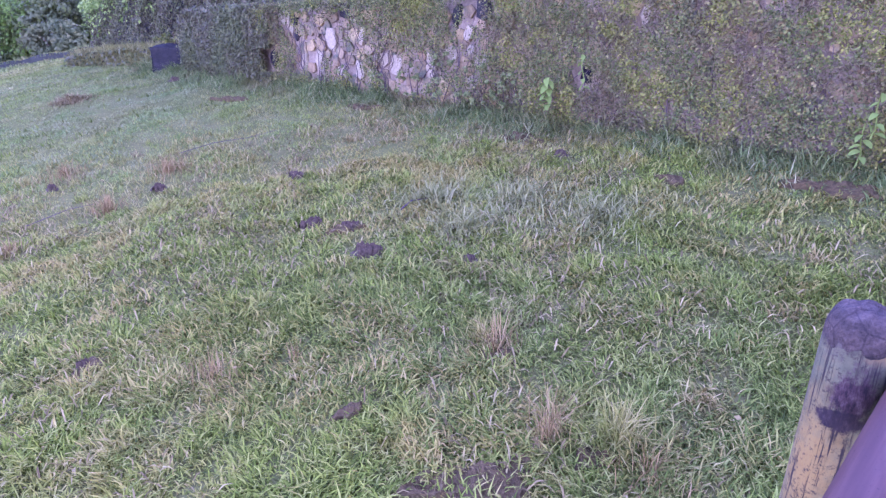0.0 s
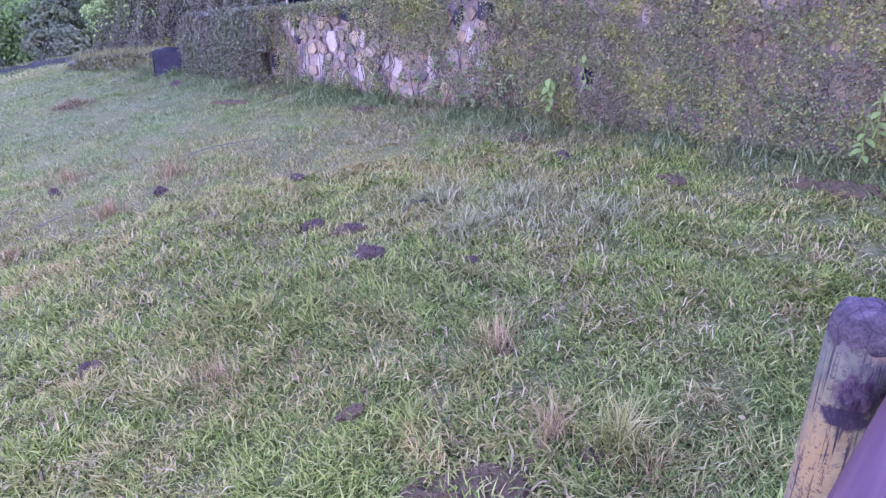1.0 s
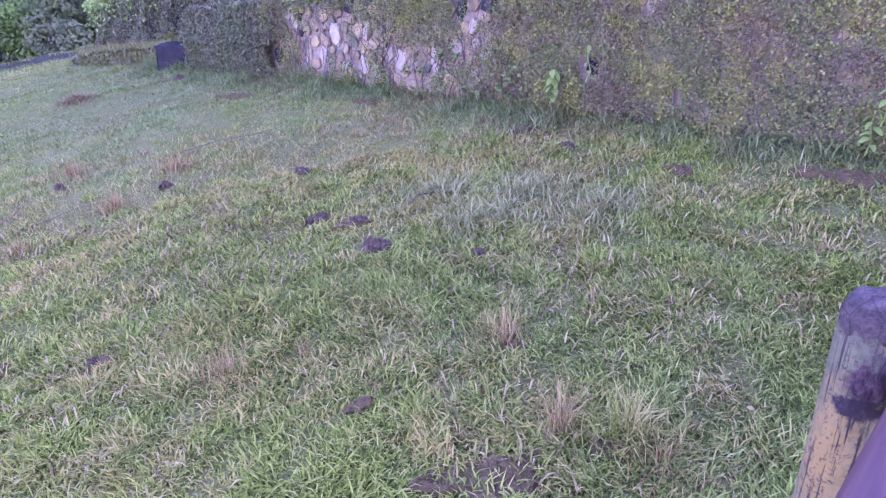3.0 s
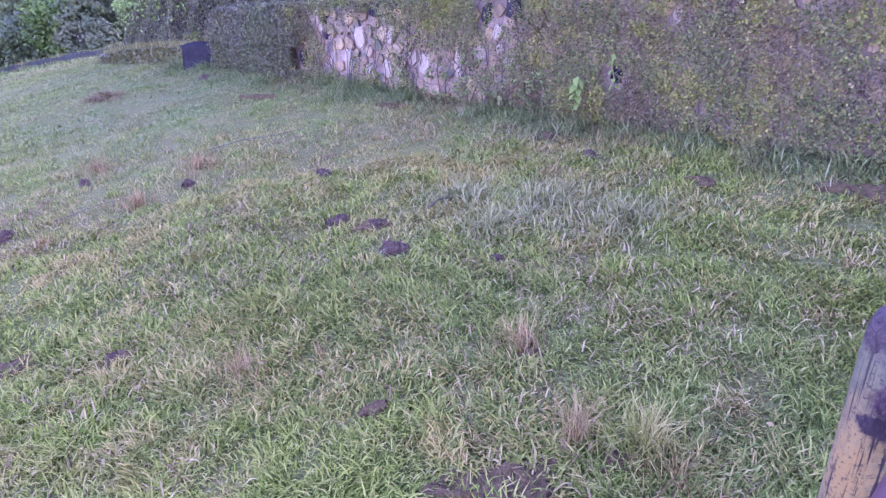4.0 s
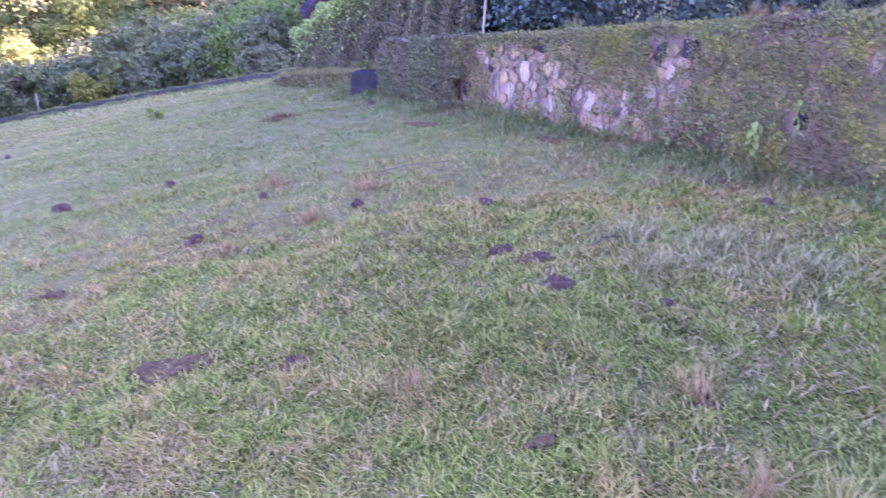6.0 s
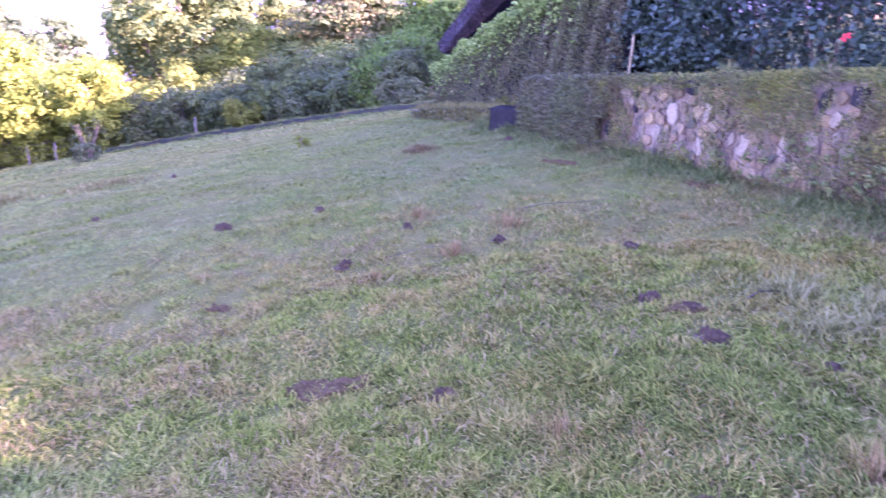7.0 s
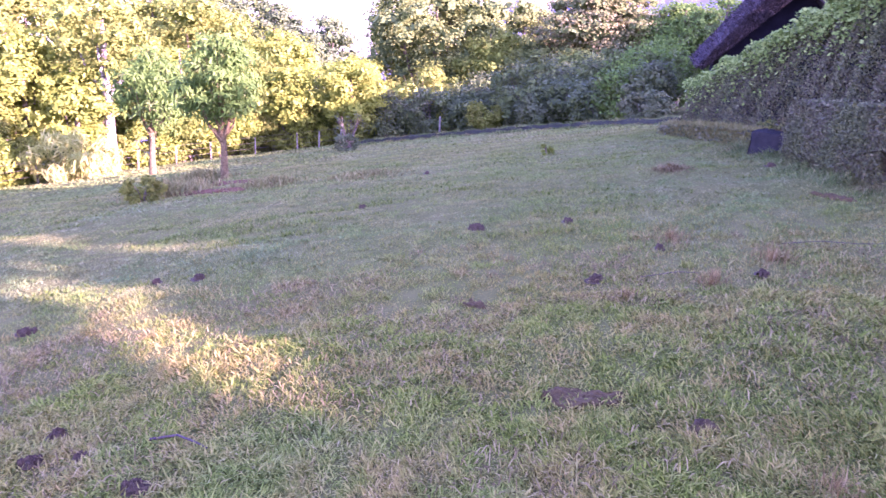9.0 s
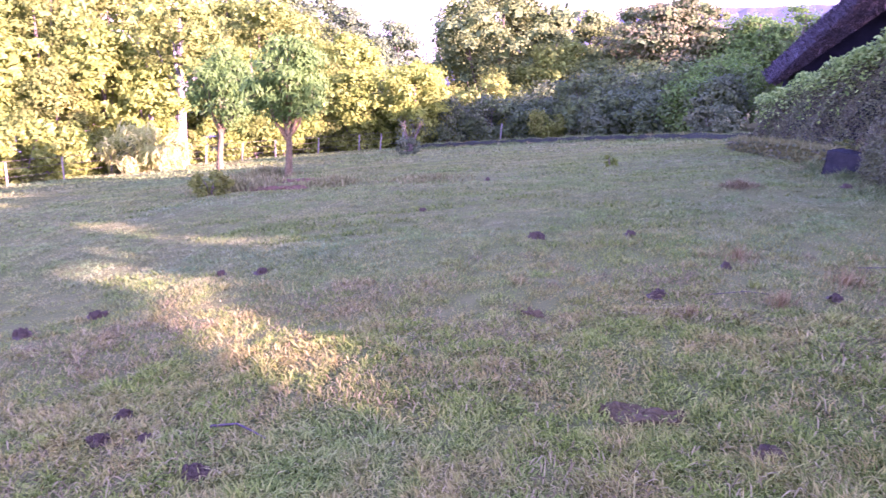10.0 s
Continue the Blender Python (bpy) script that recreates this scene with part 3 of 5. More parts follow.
    # tussocks of yellower grass, standing a little higher
    for count, blades_each, mat, tall, label in ((340, 70, TUSSOCK, 0.07, "yellow-green grass tussocks in the lawn"), (120, 45, DEAD, 0.06, "withered brown grass clumps in the lawn")):
        r, a = np.sqrt(rng.uniform(1.5 ** 2, 6.5 ** 2, count)), rng.uniform(radians(52), radians(180), count)
        cx, cy = r * np.cos(a), r * np.sin(a)
        sp = rng.uniform(0.03, 0.11, count)
        x = (cx[:, None] + rng.normal(0, 1, (count, blades_each)) * sp[:, None]).ravel()
        y = (cy[:, None] + rng.normal(0, 1, (count, blades_each)) * sp[:, None] * 0.8).ravel()
        keep = (x + y < 5.9) & ~bare(x, y) & ~((np.abs(x + 1.2) < 1.4) & (np.abs(y - 2.6) < 0.9) & (mat is DEAD))
        x, y = x[keep], y[keep]
        v, f = blades(np.stack([x, y, height(x, y) - 0.004], 1), tall, 0.006, (0.6, 1.6))
        tagged(new("grass_tussocks", mesh_np("grass_tussocks", v, f, mat)), label, "grass", "", "stuff")
    # ripples of longer, darker grass along the slope of the field; shade of its bumps is put into them too
    count, each = 95, 260
    r, a = rng.uniform(6.5, 17.5, count), rng.uniform(radians(92), radians(168), count)
    across, deep = rng.uniform(0.15, 0.75, count), rng.uniform(0.04, 0.13, count)
    p, q = rng.normal(0, 1, (count, each)) * across[:, None], rng.normal(0, 1, (count, each)) * deep[:, None] + 0.12 * np.sin(rng.uniform(0, 6, (count, 1)) + 2.5 * rng.normal(0, 1, (count, 1)))
    x = ((r * np.cos(a))[:, None] - np.sin(a)[:, None] * p + np.cos(a)[:, None] * q).ravel()
    y = ((r * np.sin(a))[:, None] + np.cos(a)[:, None] * p + np.sin(a)[:, None] * q).ravel()
    keep = (x + y < 5.6 + np.where(x < -4, 0.5 * (-4 - x), 0)) & ~bare(x, y)
    x, y = x[keep], y[keep]
    v, f = blades(np.stack([x, y, height(x, y) - 0.004], 1), 0.075, 0.016, (0.5, 1.5), False)
    tagged(new("grass_tussocks", mesh_np("grass_tussocks", v, f, GRASS_LUSH)), "ripples of longer grass on the field, bump shade in their dark green", "grass", "", "stuff")
    # dead clippings and runners lying among the blades
    n = 26000
    r, a = np.sqrt(rng.uniform(1.0, 6.0 ** 2, n)), rng.uniform(radians(48), radians(184), n)
    x, y = r * np.cos(a), r * np.sin(a)
    worn = np.sin(2.3 * x + 1.1 * y + 0.6) * np.sin(1.7 * y - 1.2 * x) + 0.5 * np.sin(5.1 * x) * np.sin(4.3 * y)
    keep = (x + y < 6.0) & (worn + rng.normal(0, 0.35, n) > 0.15)
    x, y = x[keep], y[keep]
    v, f = blades(np.stack([x, y, height(x, y) + rng.uniform(0.005, 0.035, len(x))], 1), 0.07, 0.006, (1.15, 1.65))
    tagged(new("dead_grass", mesh_np("dead_grass", v, f, DEAD)), "dead brown grass stalks lying in the lawn", "grass", "", "stuff")
    # long grass along the foot of the wall and of the hedge
    n = 26000
    u = rng.uniform(-3.0, 9.6, n)
    off = -np.abs(rng.normal(0, 0.28, n)) + 0.05
    x, y = on_wall(u, off)
    keep = ~bare(x, y)
    x, y, off, u = x[keep], y[keep], off[keep], u[keep]
    tall = np.clip(0.16 + 0.17 * off + 0.05 * np.sin(5.0 * u) * np.sin(2.2 * u) + 0.035 * np.sin(13.0 * u), 0.05, 0.28)
    v, f = blades(np.stack([x, y, height(x, y) - 0.005], 1), tall, 0.0062, (0.6, 1.8))
    tagged(new("wall_foot_grass", mesh_np("wall_foot_grass", v, f, GRASS_TALL)), "long rank grass along the wall's foot", "grass", "", "stuff")


def build_patches():
    for px, py, a, b, turn, red in PATCHES:
        bm = bmesh.new()
        ring, rings = 56, 14
        rows = []
        ph = rng.uniform(0, 6.28, 3)
        c, s = math.cos(radians(turn)), math.sin(radians(turn))

        def crumb(x, y):
            return 0.026 + 0.022 * noise.noise(Vector((x * 16, y * 16, ph[0]))) + 0.012 * noise.noise(Vector((x * 48, y * 48, ph[1])))
        mid = bm.verts.new((px, py, float(height(px, py)) + crumb(px, py)))
        for k in range(1, rings + 1):
            row = []
            for j in range(ring):
                t = j * 2 * math.pi / ring
                q = k / rings * (1 + 0.20 * math.sin(3 * t + ph[0]) + 0.14 * math.sin(5 * t + ph[1]) + 0.09 * math.sin(11 * t + ph[2]))
                lx, ly = a * q * math.cos(t), b * q * math.sin(t)
                x, y = px + lx * c - ly * s, py + lx * s + ly * c
                edge = 1.0 if k < rings - 1 else 0.3 if k < rings else -1.2
                row.append(bm.verts.new((x, y, float(height(x, y)) + crumb(x, y) * edge)))
            rows.append(row)
        for j in range(ring):
            bm.faces.new((mid, rows[0][j], rows[0][(j + 1) % ring]))
            for k in range(rings - 1):
                bm.faces.new((rows[k][j], rows[k + 1][j], rows[k + 1][(j + 1) % ring], rows[k][(j + 1) % ring]))
        ob = new("soil_patch", from_bm("soil_patch", bm, RED_SOIL if red else SOIL))
        tagged(ob, "bare patch of reddish dry earth in the grass" if red else "bare patch of dark damp earth in the lawn", "soil patch", "bare patches in the lawn")


build_ground()
build_grass()
build_patches()

# ---------------------------------------------------------------- the stone wall and what grows on it
def build_wall():
    us = np.arange(-4.0, 6.31, 0.15)
    v, f = [], []
    for u in us:
        wob = 0.008 * math.sin(3.1 * u) + 0.006 * math.sin(7.7 * u)
        for off, z in ((0.0 + wob, 0), (0.02 + wob, 1), (0.10, 2), (0.38, 2), (0.48, 1), (0.5, 0)):
            x, y = on_wall(u, off)
            g = float(height(*on_wall(u, 0)))
            t = wall_top(u) - 0.05 + 0.015 * math.sin(11 * u)
            v.append((x, y, (g - 0.4, t - 0.12, t)[z]))
    n = len(us)
    for i in range(n - 1):
        for j in range(5):
            f.append((i * 6 + j, i * 6 + j + 1, (i + 1) * 6 + j + 1, (i + 1) * 6 + j))
    me = mesh_np("wall_stone", v, np.array(f), MORTAR)
    bm = bmesh.new()
    bm.from_mesh(me)
    bm.verts.ensure_lookup_table()
    bm.faces.new([bm.verts[j] for j in range(6)])
    bm.faces.new([bm.verts[j] for i in (0,) for j in (0, 5, (n - 1) * 6 + 5, (n - 1) * 6)])
    bm.faces.new([bm.verts[(n - 1) * 6 + j] for j in range(5, -1, -1)])
    bmesh.ops.recalc_face_normals(bm, faces=bm.faces)
    bm.to_mesh(me)
    bm.free()
    return tagged(new("wall_stone", me), "old rubble stone boundary wall overgrown with ivy", "wall", "", "structure")


def stone_meshes(count=14):
    """Rough wall stones, one unit wide and high, about a unit deep towards -y."""
    out = []
    for k in range(count):
        sides = int(rng.integers(5, 9))
        a = np.sort(np.arange(sides) * 2 * math.pi / sides + rng.uniform(-0.25, 0.25, sides))
        r = 0.5 / np.maximum(np.abs(np.cos(a)), np.abs(np.sin(a))) * rng.uniform(0.72, 1.04, sides)
        x, z = r * np.cos(a), r * np.sin(a)
        bm = bmesh.new()
        rows = []
        for s, y in ((1.0, 0.6), (1.0, -0.22), (0.90, -0.38)):
            rows.append([bm.verts.new((x[j] * s, y + (rng.uniform(-0.06, 0.06) if y < 0 else 0), z[j] * s)) for j in range(sides)])
        c = bm.verts.new((rng.uniform(-0.1, 0.1), -0.41, rng.uniform(-0.1, 0.1)))
        for j in range(sides):
            q = (j + 1) % sides
            for i in range(2):
                bm.faces.new((rows[i][j], rows[i][q], rows[i + 1][q], rows[i + 1][j]))
            bm.faces.new((rows[2][j], rows[2][q], c))
        bmesh.ops.recalc_face_normals(bm, faces=bm.faces)
        out.append(from_bm("stone", bm, STONE))
    return out


# single stones that stand out: u, height over the ground, width, height, kind (0 rubble, 1 pale, 2 dark, 3 a hole's
# shade painted as a black stone)
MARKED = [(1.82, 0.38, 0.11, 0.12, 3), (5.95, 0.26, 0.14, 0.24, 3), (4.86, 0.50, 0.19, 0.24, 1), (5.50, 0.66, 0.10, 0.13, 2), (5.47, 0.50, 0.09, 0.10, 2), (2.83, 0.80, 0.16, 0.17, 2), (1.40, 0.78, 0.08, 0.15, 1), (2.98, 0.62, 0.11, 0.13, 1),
          (3.42, 0.34, 0.14, 0.22, 1), (3.10, 0.08, 0.16, 0.13, 0), (3.95, 0.10, 0.17, 0.15, 0), (4.42, 0.24, 0.14, 0.20, 1), (5.05, 0.26, 0.20, 0.24, 1), (5.35, 0.24, 0.12, 0.20, 1),
          (3.88, 0.30, 0.17, 0.18, 1), (4.62, 0.78, 0.17, 0.14, 2), (0.22, 0.66, 0.075, 0.06, 0), (1.0, 0.85, 0.05, 0.06, 0), (0.1, 0.12, 0.06, 0.05, 0), (1.12, 0.22, 0.07, 0.09, 0), (0.62, 0.9, 0.06, 0.05, 0), (5.60, 0.68, 0.05, 0.20, 1), (4.36, 0.56, 0.10, 0.18, 1), (3.12, 0.76, 0.10, 0.20, 2)]


def build_stones(wall):
    shapes = stone_meshes()
    pale = plain("pale_limestone", (0.18, 0.14, 0.075), (0.44, 0.375, 0.22), 38.0, 0.9, 0.6, 0.01)
    pale_shapes = [m.copy() for m in shapes[:5]]
    dark_shapes = [m.copy() for m in shapes[5:8]]
    for m in pale_shapes:
        m.materials[0] = pale
    for m in dark_shapes:
        m.materials[0] = DARK_STONE
    # holes in the wall: their shade is put in as near-black stones
    hole_shade_shapes = [m.copy() for m in dark_shapes]
    for m in hole_shade_shapes:
        m.materials[0] = DEEP_SHADE

    def put(mesh, u, h, w, t, deep=0.024):
        x, y = on_wall(u, -0.003 if u > 2.6 else 0.006)
        g = float(height(*on_wall(u, 0)))
        ob = part("stone", mesh, wall)
        ob.matrix_world = pose(x, y, g + h, 0, rng.uniform(-16, 16), 135 + 180 + rng.uniform(-5, 5)) @ Matrix.Diagonal((w, deep * rng.uniform(0.8, 1.2), t, 1))
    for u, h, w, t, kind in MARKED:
        m = (shapes, pale_shapes, dark_shapes, hole_shade_shapes)[kind]
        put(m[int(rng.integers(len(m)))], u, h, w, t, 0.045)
    # rubble packed without courses, the large stones first
    laid = [(u, h, 0.5 * (w + t) * 0.5) for u, h, w, t, _ in MARKED]
    count = 0
    for low, high, tries in ((0.062, 0.085, 500), (0.045, 0.062, 2600), (0.028, 0.045, 12000)):
        for _ in range(tries):
            u = rng.uniform(2.55, 5.98) if rng.uniform() < 0.85 else rng.uniform(-1.2, 2.6)
            h, r = rng.uniform(0.02, 0.95), rng.uniform(low, high)
            if h + r > wall_top(u) - float(height(*on_wall(u, 0))) - 0.05 or count > 276:
                continue
            if all((u - a) ** 2 + (h - b) ** 2 > ((r + q) * 0.86) ** 2 for a, b, q in laid):
                laid.append((u, h, r))
                m = pale_shapes[int(rng.integers(5))] if rng.uniform() < 0.09 else shapes[int(rng.integers(len(shapes)))]
                put(m, u, h, 2 * r * rng.uniform(0.95, 1.3), 2 * r * rng.uniform(0.85, 1.1))
                count += 1


def ivy_cover(u, h):
    """How thickly the ivy lies: thin over the open stonework, thick elsewhere."""
    open_stone = np.exp(-(((u - 4.25) / 1.55) ** 4 + ((h - 0.28) / 0.36) ** 4))
    upper = np.exp(-(((u - 4.9) / 0.75) ** 4 + ((h - 0.6) / 0.22) ** 4))
    column = np.exp(-(((u - 2.95) / 0.16) ** 2 + ((h - 0.62) / 0.30) ** 4))
    lump = 0.5 + 0.5 * np.sin(6.1 * u + 2.0 * np.sin(7.0 * h)) * np.sin(8.3 * h + 2.0 * np.sin(5.2 * u))
    c = 0.52 + 0.52 * lump - (0.56 + 0.24 * np.sin(9.0 * u + 4.0 * h) * np.sin(11.0 * h + 1.0)) * open_stone - 0.40 * upper - 0.60 * column
    c += 0.25 * np.exp(-((u - 3.55) / 0.35) ** 2) * (h > 0.45)
    for a, b, w, t, k in MARKED:
        c -= 1.0 * np.exp(-(((u - a) / (w * 0.55)) ** 4 + ((h - b) / (t * 0.55)) ** 4))
    c -= 1.2 * np.exp(-(((u - 1.82) / 0.075) ** 4 + ((h - 0.38) / 0.075) ** 4))
    c -= 1.2 * np.exp(-(((u - 5.95) / 0.07) ** 4 + ((h - 0.26) / 0.12) ** 4))
    return np.clip(c, 0.0, 1.0)


def build_ivy():
    n = 185000
    u, q = rng.uniform(-3.2, 6.3, n), rng.uniform(0, 1.04, n)
    x0, y0 = on_wall(u, 0.0)
    g = height(x0, y0)
    top = wall_top(u) - g
    h = q * top
    keep = rng.uniform(0, 1, n) < ivy_cover(u, h) * np.where(u < 2.4, 0.95, 0.85)
    u, h, g, q = u[keep], h[keep], g[keep], q[keep]
    bulge = 0.045 + 0.035 * np.sin(4.0 * u + 1.0) * np.sin(6.0 * h) + 0.03 * q
    off = -0.042 - np.abs(rng.normal(0, 1, len(u))) * 0.02 - bulge * rng.uniform(0.0, 0.9, len(u))
    x, y = on_wall(u, off)
    c = np.stack([x, y, g + h], 1)
    nrm = np.tile(np.array([[-0.65, -0.65, 0.38]]), (len(u), 1))
    face = leaf_cloud(c, nrm, 0.0180, 0.0135, 0.5, 0.75)
    # the thick fringe over the top of the wall
    m = 12000
    u = rng.uniform(-3.2, 6.3, m)
    off = rng.uniform(-0.09, 0.5, m)
    x, y = on_wall(u, off)
    z = wall_top(u) - 0.03 + 0.035 * np.sin(7 * u) * np.sin(9 * off + u) + np.abs(rng.normal(0, 0.03, m)) - 0.08 * np.clip(-off / 0.09, 0, 1)
    crest = leaf_cloud(np.stack([x, y, z], 1), np.tile(np.array([[-0.35, -0.35, 0.85]]), (m, 1)), 0.036, 0.03, 0.2, 0.6)
    tagged(new("ivy", mesh_np("ivy", *joined([face, crest]), IVY)), "small-leaved ivy, green, yellow and purple-brown, covering the stone wall", "ivy", "", "stuff")
    # bare runners over the stones
    runs = []
    for k in range(110):
        u0, h0 = rng.uniform(-1.5, 5.9), 0.0
        pts = []
        for s in range(9):
            x, y = on_wall(u0, -0.035 - 0.01 * rng.uniform())
            pts.append((x, y, float(height(*on_wall(u0, 0))) + h0))
            u0 += rng.normal(0, 0.05)
            h0 += rng.uniform(0.05, 0.12)
            if h0 > wall_top(u0) - float(height(*on_wall(u0, 0))):
                break
        if len(pts) > 3:
            runs.append(tube(pts, np.linspace(0.005, 0.002, len(pts)), 5))
    tagged(new("ivy_stems", mesh_np("ivy_stems", *joined(runs), STICK)), "thin brown ivy runners clinging to the wall", "ivy", "", "stuff")


def build_creeper():
    """The low creeper-clad length of wall towards the block, and the tall clipped hedge behind."""
    us = np.arange(6.2, 8.01, 0.2)
    v, f = [], []
    for u in us:
        g = float(height(*on_wall(u, 0)))
        for off, z in ((-0.02, g - 0.3), (0.0, wall_top(u) - 0.06), (0.45, wall_top(u) - 0.06), (0.5, g - 0.3)):
            v.append((*on_wall(u, off), z))
    for i in range(len(us) - 1):
        for j in range(3):
            f.append((i * 4 + j, i * 4 + j + 1, i * 4 + 5 + j, i * 4 + 4 + j))
    tagged(new("wall_low", mesh_np("wall_low", v, np.array(f), MORTAR)), "low wall buried under brown creeper", "wall", "", "structure")
    n = 27000
    u, q = rng.uniform(5.9, 8.05, n), rng.uniform(0, 1, n)
    g = height(*on_wall(u, 0))
    t = wall_top(u) - g
    belly = 0.06 + 0.05 * np.sin(q * 3.0) + 0.03 * np.sin(3.0 * u)
    x, y = on_wall(u, -np.abs(rng.normal(0, 0.04, n)) - belly * (1 - 0.6 * q ** 3))
    hang = np.stack([x, y, g + q * t], 1)
    hole = (np.abs(u - 5.97) < 0.08) & (np.abs(q * t - 0.25) < 0.13)
    a = leaf_cloud(hang[~hole], np.tile(np.array([[-0.62, -0.62, 0.45]]), (int((~hole).sum()), 1)), 0.030, 0.019, 1.4, 0.6)
    m = 5000
    u = rng.uniform(5.9, 8.05, m)
    x, y = on_wall(u, rng.uniform(-0.12, 0.55, m))
    b = leaf_cloud(np.stack([x, y, wall_top(u) + np.abs(rng.normal(0, 0.035, m)) - 0.02], 1), np.tile(np.array([[-0.3, -0.3, 0.9]]), (m, 1)), 0.045, 0.032, 0.2, 0.6)
    tagged(new("creeper", mesh_np("creeper", *joined([a, b]), VINE)), "brown and green creeper hanging over the low wall", "creeper", "", "stuff")


# the tall hedge: along its face from near to far, with the height of its top
HEDGE = [(-2.05, 8.70, 2.6), (-2.75, 9.35, 2.35), (-3.55, 10.35, 1.92), (-5.05, 11.85, 1.30), (-7.2, 14.58, 0.31)]


def hedge_at(s):
    p = np.array(HEDGE)
    k = np.linspace(0, 1, len(p))
    return np.stack([np.interp(s, k, p[:, j]) for j in range(3)], -1)


def build_hedge():
    e = root("hedge", *HEDGE[2][:2], float(height(*HEDGE[2][:2])), "tall clipped hedge, brown creeper face, light green leafy top", "hedge")
    o = np.array(e.matrix_world.translation)
    n = 62000
    s, q = rng.uniform(0, 1, n) ** 0.9, rng.uniform(0, 1, n)
    p = hedge_at(s)
    g = height(p[:, 0], p[:, 1])
    back = np.array([[0.74, 0.67, 0]])
    z = g + q * (p[:, 2] - g)
    depth = np.abs(rng.normal(0, 0.05, n)) + 0.06 * np.sin(9 * s * 3 + 5 * q) ** 2
    c = np.stack([p[:, 0], p[:, 1], z], 1) + back * depth[:, None]
    face = leaf_cloud(c, np.tile(np.array([[-0.66, -0.6, 0.35]]), (n, 1)), 0.037, 0.022, 1.6, 0.6)
    part("creeper_face", mesh_np("creeper_face", face[0] - o, face[1], VINE), e, "dry brown creeper")
    # a solid core added behind the leaves, the hedge's inner shade put into its colour
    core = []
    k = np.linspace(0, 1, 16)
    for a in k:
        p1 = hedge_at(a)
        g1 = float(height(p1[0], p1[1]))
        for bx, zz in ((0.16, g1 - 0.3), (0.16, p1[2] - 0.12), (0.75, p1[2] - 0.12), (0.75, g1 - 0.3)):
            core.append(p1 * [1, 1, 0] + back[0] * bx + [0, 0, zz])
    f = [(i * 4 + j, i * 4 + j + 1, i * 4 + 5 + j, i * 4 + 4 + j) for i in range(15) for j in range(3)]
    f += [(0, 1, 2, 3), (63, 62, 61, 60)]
    part("heart", mesh_np("heart", np.array(core) - o, np.array(f), DEEP_SHADE), e, "added core inside the hedge, shade put into its colour")
    m = 26000
    s = rng.uniform(0.22, 1.0, m)
    p = hedge_at(s)
    lump = 0.09 * np.sin(31 * s) * np.sin(17 * s + 1) + 0.05 * np.sin(71 * s)
    drop = rng.exponential(0.15, m)
    c = p + back * rng.uniform(-0.10, 0.8, m)[:, None] + np.stack([np.zeros(m), np.zeros(m), lump + 0.07 - drop * 1.1], 1)
    top = leaf_cloud(c, np.tile(np.array([[-0.5, -0.45, 0.75]]), (m, 1)), 0.062, 0.042, 0.3, 0.6)
    part("leafy_top", mesh_np("leafy_top", top[0] - o, top[1], LIME), e, "light green leafy crest")


def shrub(x, y, z0, rx, ry, h, leaves, material, label, size=0.07, name="shrub", category="shrub", group="", clusters=40, droop=0.3, base=0.1, stems=5, wide=0.55, turn=0.0):
    """A bush: some stems and a crown of leaf clumps with gaps and an uneven outline."""
    e = root(name, x, y, z0, label, category, group, turn)
    for k in range(stems):
        a = rng.uniform(0, 6.28)
        p = [(0.05 * math.cos(a), 0.05 * math.sin(a), -0.08)]
        for s in range(1, 5):
            p.append((rx * 0.16 * s * math.cos(a) + rng.normal(0, 0.03 * rx), ry * 0.16 * s * math.sin(a) + rng.normal(0, 0.03 * ry), h * 0.2 * s))
        part("stem", mesh_np("stem", *tube(p, np.linspace(0.012 * h ** 0.6 + 0.004, 0.005, 5), 6), BARK, True), e)
    d = rng.normal(0, 1, (clusters, 3))
    d /= np.linalg.norm(d, axis=1)[:, None]
    r = rng.uniform(0.45, 1.0, (clusters, 1)) ** 0.6
    c = d * r * [[rx, ry, h * (1 - base) * 0.5]]
    c[:, 2] += h * (base + (1 - base) * 0.5)
    per = max(1, leaves // clusters)
    rad = 0.30 * min(rx, ry, h * 0.6) * rng.uniform(0.7, 1.35, (clusters, 1, 1))
    off = rng.normal(0, 1, (clusters, per, 3))
    off /= np.linalg.norm(off, axis=2)[..., None]
    off *= np.where(rng.uniform(0, 1, (clusters, per, 1)) < 0.25, rng.uniform(0.9, 1.6, (clusters, per, 1)), rng.uniform(0.62, 1.0, (clusters, per, 1))) * rad * [[[1, 1, 0.75]]]
    p = (c[:, None] + off).reshape(-1, 3)
    nrm = (off / rad + [[[0, 0, 0.4]]]).reshape(-1, 3)
    keep = p[:, 2] > 0.02
    crown = leaf_cloud(p[keep], nrm[keep], size, size * wide, droop, 0.38)
    part("crown", mesh_np("crown", *crown, material), e)
    if h > 1.0 and stems < 10 and material is not DARK:
        part("crown_filler", mesh_np("crown_filler", *masses(c * [[1, 1, 0.92]], rad.ravel() * 0.85, 0.75), FILLER_SUN if material in (YELLOW, WOODS) else FILLER_SHADE), e, "added leaf filler, light and shade put into its colour")
    return e


FOOT_WEED = leafy("yellow_weed_leaf", [(0.0, (0.09, 0.125, 0.04)), (0.5, (0.165, 0.21, 0.065)), (1.0, (0.27, 0.30, 0.10))], None, 1.0, 0.5, 0.3)


